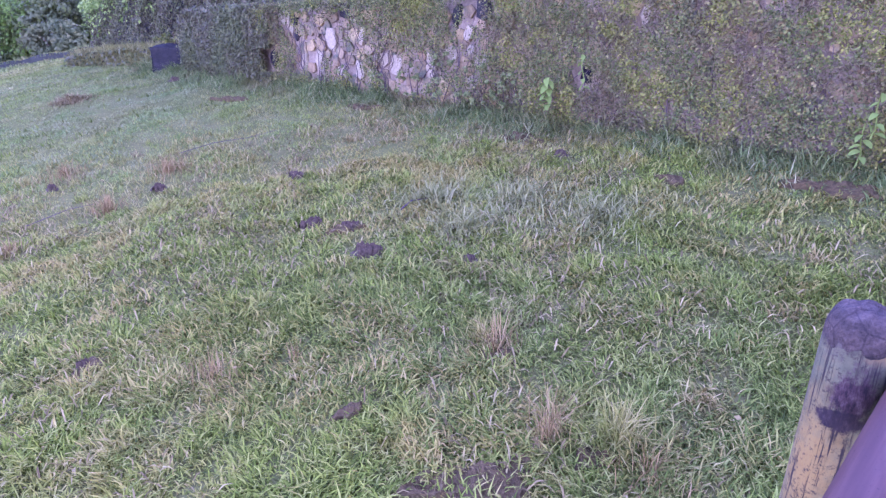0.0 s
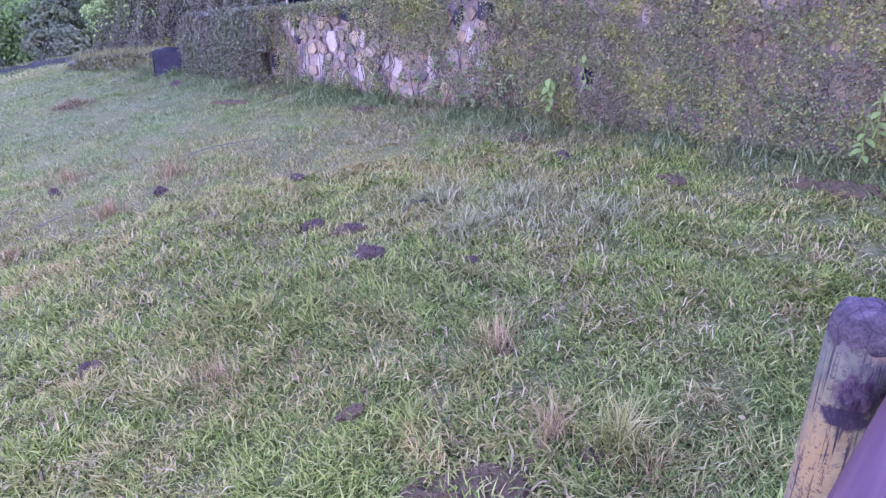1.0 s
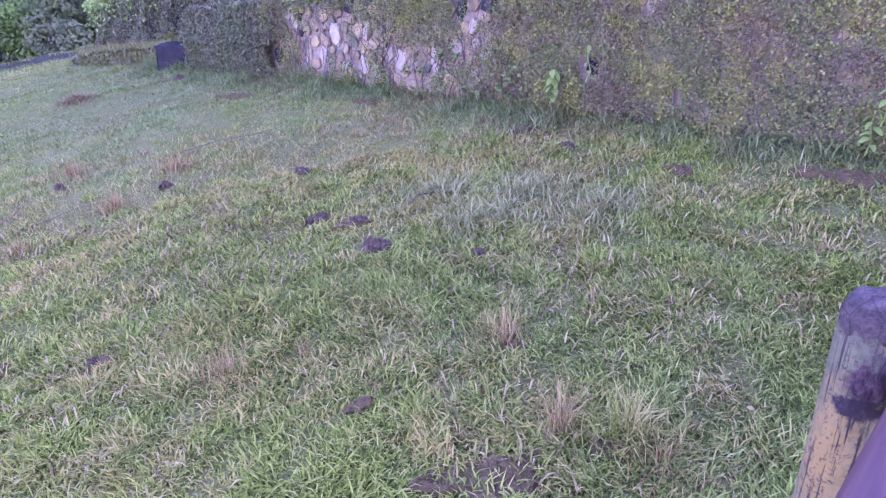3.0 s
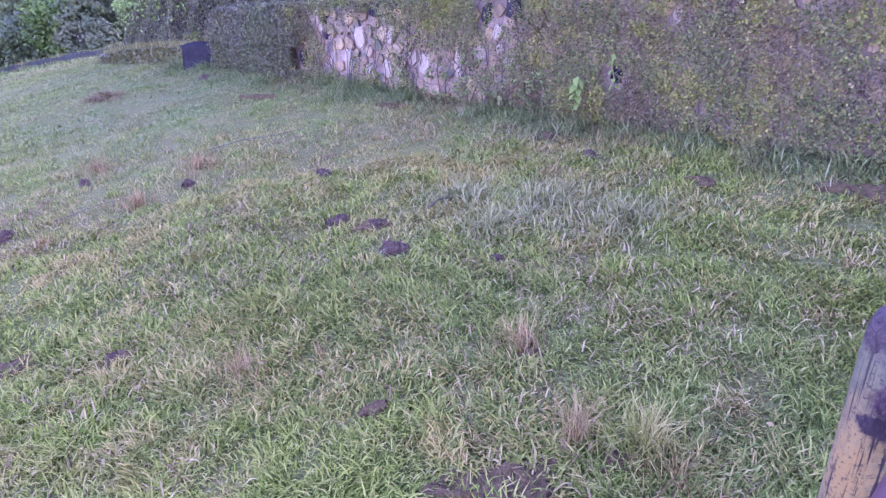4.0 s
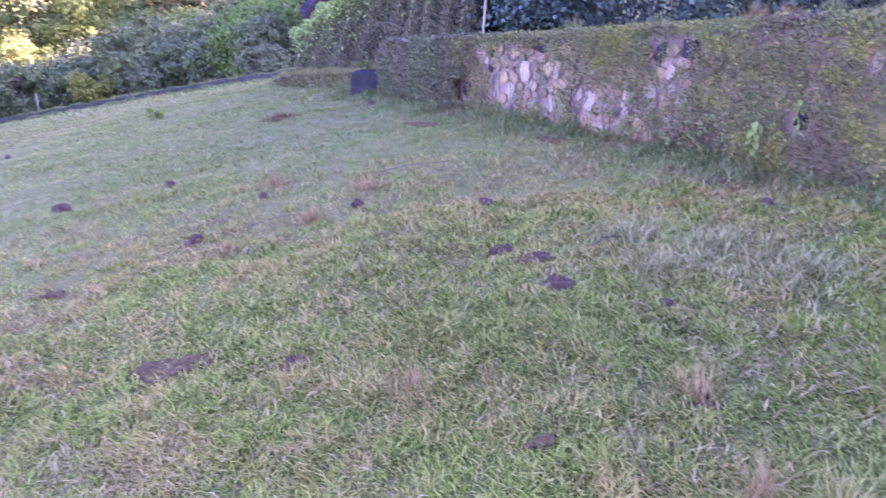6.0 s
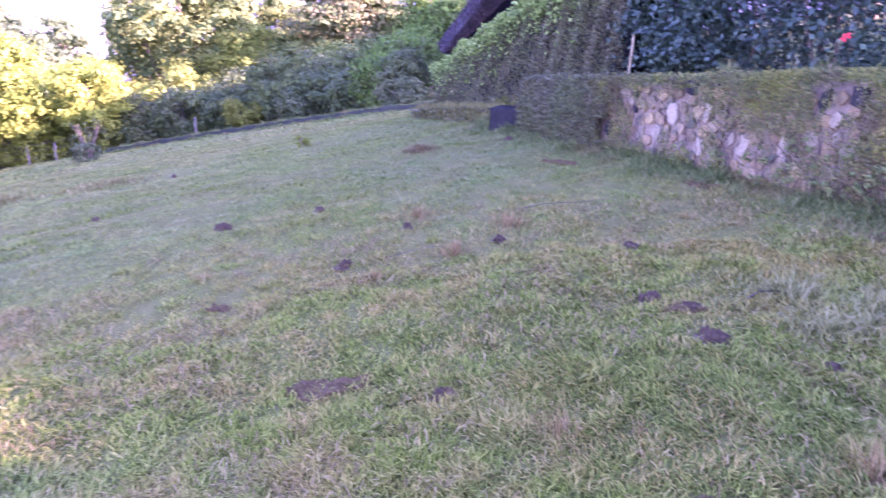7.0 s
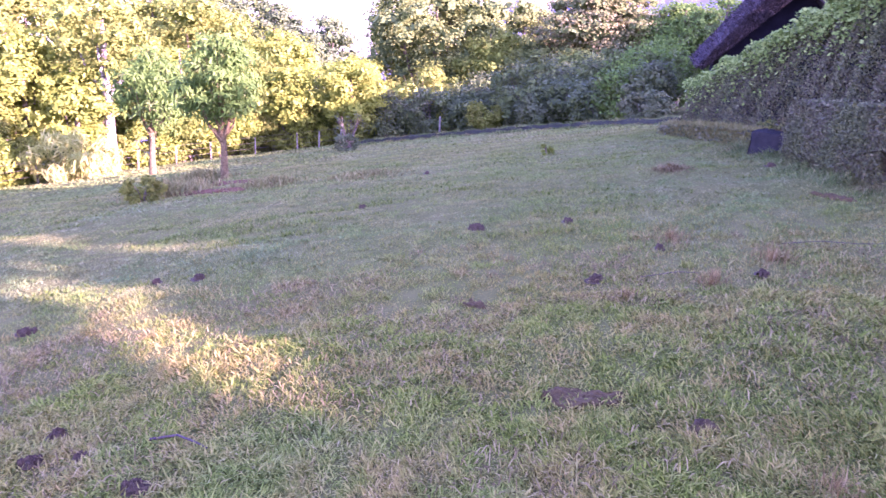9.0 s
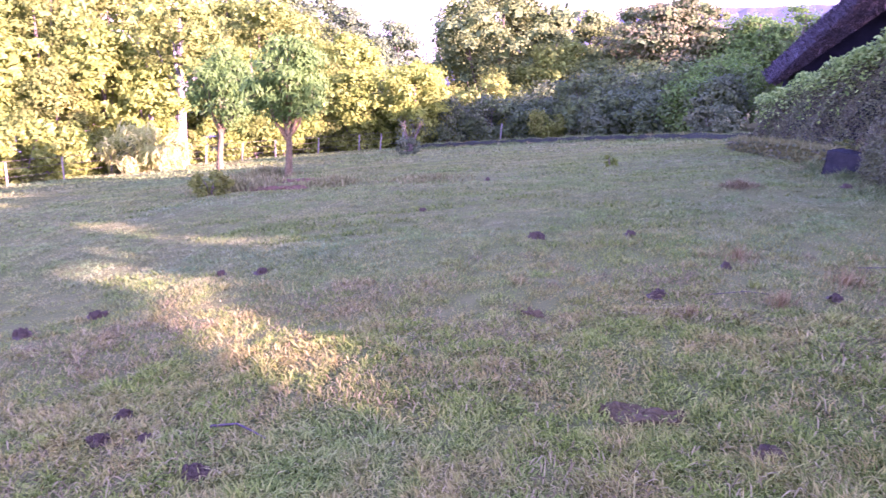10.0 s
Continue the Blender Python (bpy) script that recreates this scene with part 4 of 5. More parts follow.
def build_shrubs_behind():
    for k, (u, off, rx, h) in enumerate(((-2.0, 1.1, 0.9, 1.2), (-0.6, 1.2, 0.9, 1.3), (0.7, 1.1, 0.85, 1.6), (1.9, 1.2, 0.9, 2.5), (3.0, 1.1, 0.85, 2.6), (4.1, 1.2, 0.9, 2.7), (5.1, 1.05, 0.8, 2.6), (6.0, 1.3, 0.8, 2.4), (3.6, 2.2, 1.2, 3.4), (5.2, 2.3, 1.2, 3.4), (1.6, 2.3, 1.2, 3.3), (6.9, 1.9, 0.9, 2.6), (4.4, 2.9, 1.4, 3.8), (2.6, 3.0, 1.4, 3.8), (6.2, 2.9, 1.4, 3.8), (5.6, 0.75, 0.5, 1.7), (6.35, 0.85, 0.5, 2.0))):
        x, y = on_wall(u, off)
        z = float(height(x, y)) + 0.05
        shrub(x, y, z, rx, rx, h, 6800 if off < 1.5 else 2600, DARK, "dense dark green flowering shrub behind the stone wall", 0.062, clusters=120, group="shrubs behind the wall", base=0.0, wide=0.6, stems=3)
    # one red bloom
    bloom(0.118, 6.05, 1.59, 0.8)
    # tufts of pale grass and a yellow-green seedling on the wall's crest
    for u, off, h, mat in ((3.35, 0.2, 0.16, GRASS_TALL), (2.5, 0.25, 0.20, STRAW), (2.2, 0.2, 0.16, STRAW), (1.9, 0.25, 0.18, GRASS_TALL), (4.45, 0.25, 0.20, GRASS_TALL)):
        x, y = on_wall(u, off)
        tuft(x, y, wall_top(u) - 0.04, h, 0.16, 160, mat, "tuft of pale grass on top of the wall", "grass tuft")
    for u, h, s, n in ((2.75, 0.10, 0.20, 420), (3.15, 0.16, 0.24, 500), (3.6, 0.10, 0.18, 260), (2.4, 0.08, 0.18, 260), (4.55, 0.10, 0.14, 160), (4.05, 0.18, 0.14, 200)):
        x, y = on_wall(u, -0.12)
        z = float(height(x, y))
        shrub(x, y, z, s, 0.07, 2.2 * s, n, FOOT_WEED, "straggling yellow-green weed at the foot of the wall", 0.027, "weed", "plant", "weeds along the wall", 14, 0.2, 0.0, 0, 0.6, 135)
    # the bamboo stake
    x, y = on_wall(6.1, 0.3)
    z = wall_top(6.1) - 0.1
    e = root("stake", x, y, z, "pale yellow bamboo stake standing behind the wall", "stake")
    v, f = tube([(0, 0, 0), (0.0, 0.0, 0.2), (0.01, 0, 0.42), (0.01, 0.01, 0.60)], [0.015, 0.014, 0.014, 0.012], 10)
    part("cane", mesh_np("cane", v, f, plain("bamboo", (0.26, 0.21, 0.10), (0.40, 0.33, 0.17), 12.0, 0.6, 0.3, 0.004), True), e)


def bloom(x, y, z, s=1.0):
    bm = bmesh.new()
    for k in range(5):
        a = k * 2 * math.pi / 5
        c, q = math.cos(a), math.sin(a)
        ring = [(0.005, 0.0, 0.0), (0.03, 0.016, 0.012), (0.05, 0.012, 0.004), (0.052, -0.012, 0.004), (0.03, -0.016, 0.012)]
        bm.faces.new([bm.verts.new((s * (r * c - w * q), s * (r * q + w * c), s * h)) for r, w, h in ring])
    ob = new("flower", from_bm("flower", bm, PETAL))
    ob.matrix_world = pose(x, y, z, 55, 0, -45)
    tagged(ob, "open red hibiscus flower on the dark shrub", "flower")


def tuft(x, y, z, h, spread, n, material, label, category="grass tuft", lean=(0.1, 0.9), wide=0.006, group="", name="grass_tuft"):
    a, r = rng.uniform(0, 6.28, n), np.abs(rng.normal(0, spread * 0.5, n))
    bx, by = r * np.cos(a), r * np.sin(a)
    base = np.stack([bx, by, height(x + bx, y + by) - float(height(x, y)) - 0.006], 1)
    v, f = blades(base, h * np.clip(1.15 - r / (spread * 1.6), 0.4, 1.1), wide, lean)
    ob = new(name, mesh_np(name, v, f, material))
    ob.matrix_world = pose(x, y, z)
    return tagged(ob, label, category, group, "stuff")


def sprig(u, h, count, size, label, off=-0.09):
    """A broad-leaved seedling growing out of the wall."""
    x, y = on_wall(u, off - 0.05)
    z = float(height(*on_wall(u, 0))) + h
    e = root("wall_plant", x, y, z, label, "plant", "", 135)
    stem = tube([(0, 0.06, -0.10), (0, 0, -0.04), (0.01, 0.03, 0.05), (0, 0.06, 0.14)], [0.005, 0.005, 0.004, 0.003], 6)
    part("stem", mesh_np("stem", *stem, SPRIG, True), e)
    for k in range(count):
        a, t = k * 2.4 + rng.uniform(-0.3, 0.3), k / max(1, count - 1)
        bm = bmesh.new()
        rows = []
        for i in range(6):
            s = i / 5
            w = size * 0.30 * math.sin(math.pi * min(1, s * 0.97 + 0.02)) ** 0.8
            sag = -0.5 * size * s * s
            rows.append([bm.verts.new((size * s, -w, sag + w * 0.35)), bm.verts.new((size * s, 0, sag)), bm.verts.new((size * s, w, sag + w * 0.35))])
        for i in range(5):
            for j in range(2):
                bm.faces.new((rows[i][j], rows[i + 1][j], rows[i + 1][j + 1], rows[i][j + 1]))
        ob = part("leaf", from_bm("leaf", bm, SPRIG, True), e)
        ob.matrix_local = pose(0, 0.03 * t + 0.01, -0.08 + 0.22 * t, rng.uniform(-25, 25), -10 + 30 * t, math.degrees(a) % 200 - 10)


LEDGE_GRASS = leafy("ledge_blade", [(0.0, (0.13, 0.12, 0.035)), (0.4, (0.22, 0.20, 0.06)), (0.7, (0.18, 0.205, 0.055)), (1.0, (0.33, 0.29, 0.11))], None, 1.0, 0.6, 0.25, gloss=0.05)


def build_block_and_ledge():
    """The dark block at the hedge's foot, the plants on it, and the grassy ledge beyond."""
    x, y = -3.80, 10.05
    z = float(height(x, y))
    e = root("stone_block", x, y, z, "dark square stone block at the foot of the hedge", "stone block", "", -5)
    bm = bmesh.new()
    bmesh.ops.create_cube(bm, size=1.0, matrix=Matrix.Translation((0, 0, 0.08)) @ Matrix.Diagonal((0.49, 0.44, 0.50, 1)))
    bmesh.ops.bevel(bm, geom=bm.edges[:] + bm.verts[:], offset=0.018, segments=2, affect="EDGES")
    bmesh.ops.subdivide_edges(bm, edges=bm.edges[:], cuts=2, use_grid_fill=True)
    for w in bm.verts:
        w.co += Vector((rng.normal(0, 0.007), rng.normal(0, 0.007), rng.normal(0, 0.007)))
    part("block", from_bm("block", bm, DARK_STONE), e)
    shrub(x + 0.02, y + 0.08, z + 0.31, 0.30, 0.22, 0.22, 1500, IVY, "green weed growing on the dark block", 0.04, "weed", "plant", clusters=26, base=0.0, stems=3)
    for dx, dy in ((0.60, -0.42), (0.95, -0.85), (1.3, -1.3)):
        tuft(x + dx, y + dy, float(height(x + dx, y + dy)), 0.20, 0.42, 420, GRASS_TALL, "long green grass at the foot of the hedge", "grass tuft")
    tuft(x + 0.75, y - 0.65, float(height(x + 0.75, y - 0.65)), 0.17, 0.30, 700, GRASS_TALL, "long green grass beside the stone block", "grass tuft")
    # ledge
    pts = [(-4.06, 10.22), (-4.95, 11.22), (-5.8, 12.12), (-6.52, 12.92), (-7.25, 13.75)]
    v, f = [], []
    k = 17
    for i in range(k):
        s = i / (k - 1) * (len(pts) - 1)
        j = min(int(s), len(pts) - 2)
        px = pts[j][0] + (pts[j + 1][0] - pts[j][0]) * (s - j)
        py = pts[j][1] + (pts[j + 1][1] - pts[j][1]) * (s - j)
        g = float(height(px, py))
        wob = 0.03 * math.sin(2.3 * i)
        hgt = 0.30 - 0.12 * (i / k) ** 2 + 0.02 * math.sin(3.7 * i)
        for off, z1 in ((-0.04 + wob, g - 0.2), (0.05 + wob, g + hgt * 0.55), (0.22 + wob, g + hgt - 0.03), (0.9, g + hgt + 0.05), (0.95, g - 0.2)):
            v.append((px + 0.76 * off, py + 0.65 * off, z1))
    for i in range(k - 1):
        for j in range(4):
            f.append((i * 5 + j, i * 5 + j + 1, i * 5 + 6 + j, i * 5 + 5 + j))
    f += [(0, 1, 2, 3), (k * 5 - 2, k * 5 - 3, k * 5 - 4, k * 5 - 5)]
    tagged(new("wall_ledge", mesh_np("wall_ledge", v, np.array(f), LAWN)), "low stone ledge with dry grass on top", "ledge", "", "structure")
    n = 20000
    s = rng.uniform(0, 1.02, n)
    px = np.interp(s, np.linspace(0, 1, 5), [p[0] for p in pts])
    py = np.interp(s, np.linspace(0, 1, 5), [p[1] for p in pts])
    off = rng.uniform(-0.05, 0.8, n)
    hang = rng.uniform(0, 1, n) < 0.58
    face = rng.uniform(0, 1, n)
    off = np.where(hang, -0.05 + 0.24 * face, off)
    x, y = px + 0.76 * off, py + 0.65 * off
    z = height(px, py) + np.where(hang, 0.27 * face ** 0.7, 0.26 - 0.10 * s ** 2)
    bl = blades(np.stack([x, y, z], 1), 0.06 + 0.16 * rng.uniform(0, 1, n) ** 2, 0.012, (0.5, 2.4), False)
    s2 = rng.uniform(0, 1, 3200)
    tx, ty = np.interp(s2, np.linspace(0, 1, 5), [p[0] for p in pts]), np.interp(s2, np.linspace(0, 1, 5), [p[1] for p in pts])
    o2 = rng.uniform(0.0, 0.7, 3200)
    tall2 = 0.05 + 0.12 * (0.5 + 0.5 * np.sin(37 * s2) * np.sin(23 * s2 + 1)) * rng.uniform(0.4, 1.2, 3200)
    bl = joined([bl, blades(np.stack([tx + 0.76 * o2, ty + 0.65 * o2, height(tx, ty) + 0.27 - 0.10 * s2 ** 2], 1), tall2, 0.014, (0.1, 0.9), False)])
    tagged(new("ledge_grass", mesh_np("ledge_grass", *bl, LEDGE_GRASS)), "dry brown and green grass hanging over the ledge", "grass", "", "stuff")
    m = 300
    s = rng.uniform(0, 1, m)
    px, py = np.interp(s, np.linspace(0, 1, 5), [p[0] for p in pts]), np.interp(s, np.linspace(0, 1, 5), [p[1] for p in pts])
    q = rng.uniform(0, 0.30, m) * (1 - 0.3 * s)
    push = -0.02 - 0.07 * rng.uniform(0, 1, m)
    lv = leaf_cloud(np.stack([px + 0.76 * push, py + 0.65 * push, height(px, py) + q], 1), np.tile(np.array([[-0.7, -0.6, 0.4]]), (m, 1)), 0.06, 0.04, 0.8, 0.6)
    tagged(new("ledge_creeper", mesh_np("ledge_creeper", *lv, VINE)), "brown creeper on the face of the ledge", "creeper", "", "stuff")


REED = leafy("thatch_reed", [(0.0, (0.03, 0.024, 0.024)), (0.5, (0.085, 0.066, 0.062)), (0.9, (0.15, 0.115, 0.105)), (1.0, (0.22, 0.17, 0.155))], None, 1.0, 0.9, 0.05)


def build_hut():
    """The thatched hut behind the hedge: its gable end under a steep thick roof."""
    gx, gy = -9.05, 19.41
    g = float(height(gx, gy))
    e = root("thatched_hut", gx, gy, g, "hut with a steep weathered thatched roof and dark gable", "hut", "", 26)
    # local x along the gable to the apex side, local y back along the ridge
    z0, rise, half, back, thick = 0.48 - g, 3.0, 2.3, 6.0, 0.48
    bm = bmesh.new()
    outer = [(-0.0, z0), (half, z0 + rise), (2 * half, z0)]
    inner = [(0.09, z0 - 0.04), (half, z0 + rise - thick * 1.5), (2 * half - 0.09, z0 - 0.04)]
    rows = []
    steps = 10
    for y in (0.0, back):
        o = []
        for a, b in ((outer[0], outer[1]), (outer[1], outer[2])):
            for i in range(steps + (1 if b is outer[2] else 0)):
                t = i / steps
                o.append(bm.verts.new((a[0] + (b[0] - a[0]) * t + rng.normal(0, 0.02), y + rng.normal(0, 0.03), a[1] + (b[1] - a[1]) * t + rng.normal(0, 0.02))))
        q = []
        for a, b in ((inner[0], inner[1]), (inner[1], inner[2])):
            for i in range(steps + (1 if b is inner[2] else 0)):
                t = i / steps
                q.append(bm.verts.new((a[0] + (b[0] - a[0]) * t, y + rng.normal(0, 0.02), a[1] + (b[1] - a[1]) * t)))
        rows.append((o, q))
    (o0, q0), (o1, q1) = rows
    for i in range(2 * steps):
        bm.faces.new((o0[i], o0[i + 1], o1[i + 1], o1[i]))
        bm.faces.new((q0[i + 1], q0[i], q1[i], q1[i + 1]))
        bm.faces.new((o0[i + 1], o0[i], q0[i], q0[i + 1]))
        bm.faces.new((o1[i], o1[i + 1], q1[i + 1], q1[i]))
    for j in (0, 2 * steps):
        bm.faces.new((o0[j], o1[j], q1[j], q0[j]))
    bmesh.ops.recalc_face_normals(bm, faces=bm.faces)
    part("roof", from_bm("roof", bm, THATCH), e, "thick grey-brown thatch")
    # loose thatch ends along the eave edge
    n = 15000
    t, q = rng.uniform(-0.02, 1, n), rng.uniform(0, 1, n)
    base = np.stack([half * t + 0.14 * q * (1 - t), rng.uniform(-0.05, 0.02, n), z0 + rise * t + 0.02 - (0.08 + 0.9 * t) * q], 1)
    part("thatch_edge", mesh_np("thatch_edge", *blades(base, 0.12, 0.018, (0.6, 2.6), False), REED), e, "ragged reed ends")
    n = 14000
    t = rng.uniform(-0.03, 1, n)
    base = np.stack([half * t - 0.02, rng.uniform(0, back, n) ** 1.4 / back ** 0.4, z0 + rise * t + 0.0], 1)
    part("thatch_surface", mesh_np("thatch_surface", *blades(base, 0.16, 0.03, (1.2, 2.2), False), REED), e, "weathered reeds of the roof slope")
    # gable wall with the shade under the thatch put into its colour
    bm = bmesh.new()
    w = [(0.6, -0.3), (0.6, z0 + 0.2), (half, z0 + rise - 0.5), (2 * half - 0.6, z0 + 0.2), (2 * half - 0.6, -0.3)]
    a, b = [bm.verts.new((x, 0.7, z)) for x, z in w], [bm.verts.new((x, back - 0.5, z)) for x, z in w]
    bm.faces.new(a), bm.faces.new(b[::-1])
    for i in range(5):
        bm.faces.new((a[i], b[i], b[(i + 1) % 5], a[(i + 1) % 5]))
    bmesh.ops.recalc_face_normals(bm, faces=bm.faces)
    part("gable_wall", from_bm("gable_wall", bm, DEEP_SHADE), e, "timber gable wall, the roof's shade put into its colour")


wall = build_wall()
build_ivy()
build_creeper()
build_hedge()
build_shrubs_behind()
sprig(2.03, 0.22, 12, 0.078, "bright green broad-leaved seedling growing from the wall")
sprig(1.74, 0.40, 5, 0.05, "small green seedling beside a hole in the wall")
sprig(-0.06, 0.16, 8, 0.062, "green broad-leaved weed at the wall's foot")
sprig(-0.10, 0.32, 5, 0.06, "small green weed on the ivy wall")
build_block_and_ledge()
build_hut()

# ---------------------------------------------------------------- the fence corner by the camera
def build_post():
    x, y, r, top = 0.782, 1.165, 0.063, 1.070
    z0 = float(height(x, y)) - 0.3
    e = root("fence_post", x, y, z0, "weathered round timber post with a worn dark rounded top", "fence post")
    prof = [(r * 1.06, 0.0), (r * 1.05, 0.3), (r * 1.04, 0.6), (r * 1.02, 0.9), (r * 1.01, top - z0 - 0.11), (r, top - z0 - 0.062)]
    seg = 40
    bm = bmesh.new()
    rings = []
    for q, z in prof:
        rings.append([bm.verts.new((q * math.cos(k * 2 * math.pi / seg) * (1 + 0.018 * math.sin(3 * k * 2 * math.pi / seg + z) + 0.008 * math.sin(11 * k * 2 * math.pi / seg + 5 * z)),
                                    q * math.sin(k * 2 * math.pi / seg) * (1 + 0.012 * math.cos(2 * k * 2 * math.pi / seg)), z)) for k in range(seg)])
    for a, b in zip(rings, rings[1:]):
        for k in range(seg):
            bm.faces.new((a[k], a[(k + 1) % seg], b[(k + 1) % seg], b[k]))
    bm.faces.new(rings[0][::-1])
    part("shaft", from_bm("shaft", bm, POST, True), e, "grey-ochre grained shaft with black stains")
    bm = bmesh.new()
    rings = []
    t = top - z0
    for q, z in ((r * 0.99, t - 0.075), (r * 1.006, t - 0.066), (r * 1.004, t - 0.055), (r * 0.99, t - 0.04), (r * 0.93, t - 0.024), (r * 0.80, t - 0.011), (r * 0.55, t - 0.003), (r * 0.25, t)):
        rings.append([bm.verts.new((q * math.cos(k * 2 * math.pi / seg) + 0.001 * math.sin(k * 1.7), q * math.sin(k * 2 * math.pi / seg), z + 0.0025 * math.sin(k * 0.9 + q * 60))) for k in range(seg)])
    for a, b in zip(rings, rings[1:]):
        for k in range(seg):
            bm.faces.new((a[k], a[(k + 1) % seg], b[(k + 1) % seg], b[k]))
    bm.faces.new(rings[-1])
    part("cap", from_bm("cap", bm, CAP, True), e, "worn dark purple-grey rounded top")


def build_rail():
    a, b = Vector((0.317, 0.461, 0.925)), Vector((1.874, 2.204, 0.925))
    mid, d = (a + b) / 2, (b - a)
    e = root("fence_rail", mid.x, mid.y, mid.z, "smooth purple-brown round fence rail beside the post", "fence rail", "", math.degrees(math.atan2(-d.x, d.y)))
    half, r, seg = d.length / 2, 0.058, 28
    bm = bmesh.new()
    rings = []
    for y in np.linspace(-half, half, 9):
        ring = []
        for k in range(seg):
            t = k * 2 * math.pi / seg
            q = r * (0.965 if k == 9 else 1.0)
            ring.append(bm.verts.new((q * math.cos(t), y, q * math.sin(t))))
        rings.append(ring)
    for p, q in zip(rings, rings[1:]):
        for k in range(seg):
            bm.faces.new((p[k], q[k], q[(k + 1) % seg], p[(k + 1) % seg]))
    bm.faces.new(rings[0]), bm.faces.new(rings[-1][::-1])
    bmesh.ops.recalc_face_normals(bm, faces=bm.faces)
    part("rail", from_bm("rail", bm, RAIL, True), e)
    # a second post carries the far end, and a third the near one
    for k, (x, y) in enumerate(((1.80, 2.12), (0.36, 0.50))):
        z0 = float(height(x, y)) - 0.3
        p = root("fence_post", x, y, z0, "round timber fence post under the rail", "fence post")
        h = 0.925 - 0.05 - z0
        v, f = tube([(0, 0, 0), (0, 0, h * 0.5), (0, 0, h)], [0.056, 0.055, 0.054], 20)
        part("shaft", mesh_np("shaft", v, f, POST, True), p)


# ---------------------------------------------------------------- droppings, sticks, dry tufts
def build_litter():
    for k, (x, y, r) in enumerate(DROPPINGS):
        # low heap of merged clods with a broken outline
        lumps = [(0.0, 0.0, 0.55)] + [(d * math.cos(t), d * math.sin(t), q) for d, t, q in zip(rng.uniform(0.3, 0.9, 8), rng.uniform(0, 6.28, 8), rng.uniform(0.2, 0.42, 8))]
        bm = bmesh.new()
        rows = []
        for i in range(1, 17):
            row = []
            for j in range(48):
                t = j * 2 * math.pi / 48
                px, py = i / 16 * 1.2 * math.cos(t), i / 16 * 1.2 * math.sin(t)
                top = max(math.sqrt(max(0.0, q * q - (px - lx) ** 2 - (py - ly) ** 2)) for lx, ly, q in lumps)
                rough = noise.noise(Vector((px * 4 + k, py * 4, 1.0))) * 0.16 + noise.noise(Vector((px * 11 + k, py * 11, 2.0))) * 0.13
                row.append(bm.verts.new((px * r, py * r * 0.8, r * (0.26 * top + (1.7 * rough + 0.10 if top > 0 else -0.35)) + 0.022)))
            rows.append(row)
        bm.faces.new(rows[0])
        for p, q in zip(rows, rows[1:]):
            for j in range(48):
                bm.faces.new((p[j], q[j], q[(j + 1) % 48], p[(j + 1) % 48]))
        bmesh.ops.recalc_face_normals(bm, faces=bm.faces)
        ob = new("dung", from_bm("dung", bm, DUNG, False))
        ob.matrix_world = pose(x, y, float(height(x, y)) + 0.01, 0, 0, k * 47)
        tagged(ob, "dark crumbly animal dropping lying on the grass" if r > 0.045 else "small dark dropping lying on the grass", "dung", "droppings on the lawn")
    dry = [(0.34, 1.9, 0.22, 0.09, 170, 0.004), (0.2, 2.45, 0.16, 0.12, 150, 0.006), (-0.95, 2.42, 0.14, 0.12, 180, 0.005), (-2.31, 4.5, 0.15, 0.14, 260, 0.006), (-3.09, 5.45, 0.12, 0.26, 420, 0.006), (-2.15, 5.2, 0.13, 0.22, 340, 0.006),
           (-0.62, 2.5, 0.10, 0.06, 50, 0.005), (0.62, 1.72, 0.12, 0.18, 160, 0.005), (-2.72, 4.01, 0.10, 0.14, 160, 0.006)]
    for x, y, h, s, n, w in dry:
        tuft(x, y, float(height(x, y)), h, s * 1.15, int(n * 0.6), STRAW, "dry reddish straw tuft standing in the lawn", "grass tuft", (0.1, 1.1), w * 0.62, "dry tufts in the lawn", "dry_grass_tuft")
    tuft(0.55, 1.86, float(height(0.55, 1.86)), 0.17, 0.24, 330, TUSSOCK, "long yellowed grass tussock beside bare earth", "grass tuft", (0.5, 1.5), 0.004)
    tuft(0.16, 2.52, float(height(0.16, 2.52)), 0.13, 0.16, 160, TUSSOCK, "long yellowed grass tussock beside bare earth", "grass tuft", (0.4, 1.5), 0.004)
    for x, y in ((0.42, 3.9), (0.8, 3.6), (-0.1, 4.1), (0.1, 3.6)):
        tuft(x, y, float(height(x, y)), 0.12, 0.5, 700, GRASS_PALE, "patch of paler longer grass in the lawn", "grass tuft", (0.5, 1.4), 0.007)
    # mown heap far down the slope
    x, y = -4.52, 8.45
    tuft(x, y, float(height(x, y)), 0.13, 0.32, 700, DEAD, "brown heap of dead grass on the lawn", "grass heap", (0.7, 1.5), 0.008, "", "dry_grass_heap")
    for pts, r in (([(-2.2, 5.6), (-1.95, 5.72), (-1.7, 5.86), (-1.45, 5.9)], 0.003), ([(-3.8, 0.94), (-3.69, 1.04), (-3.56, 1.07), (-3.42, 1.06)], 0.008), ([(-2.8, 4.36), (-2.6, 4.55), (-2.45, 4.62)], 0.003), ([(-0.28, 3.98), (-0.22, 4.05), (-0.12, 4.08)], 0.006)):
        p = [(x - pts[0][0], y - pts[0][1], float(height(x, y)) + 0.03 + 0.006 * i + 0.012 * math.sin(i * 2.0) - float(height(*pts[0]))) for i, (x, y) in enumerate(pts)]
        ob = new("stick", mesh_np("stick", *tube(p, np.linspace(r, r * 0.5, len(p)), 7), STICK, True))
        ob.matrix_world = pose(*pts[0], float(height(*pts[0])))
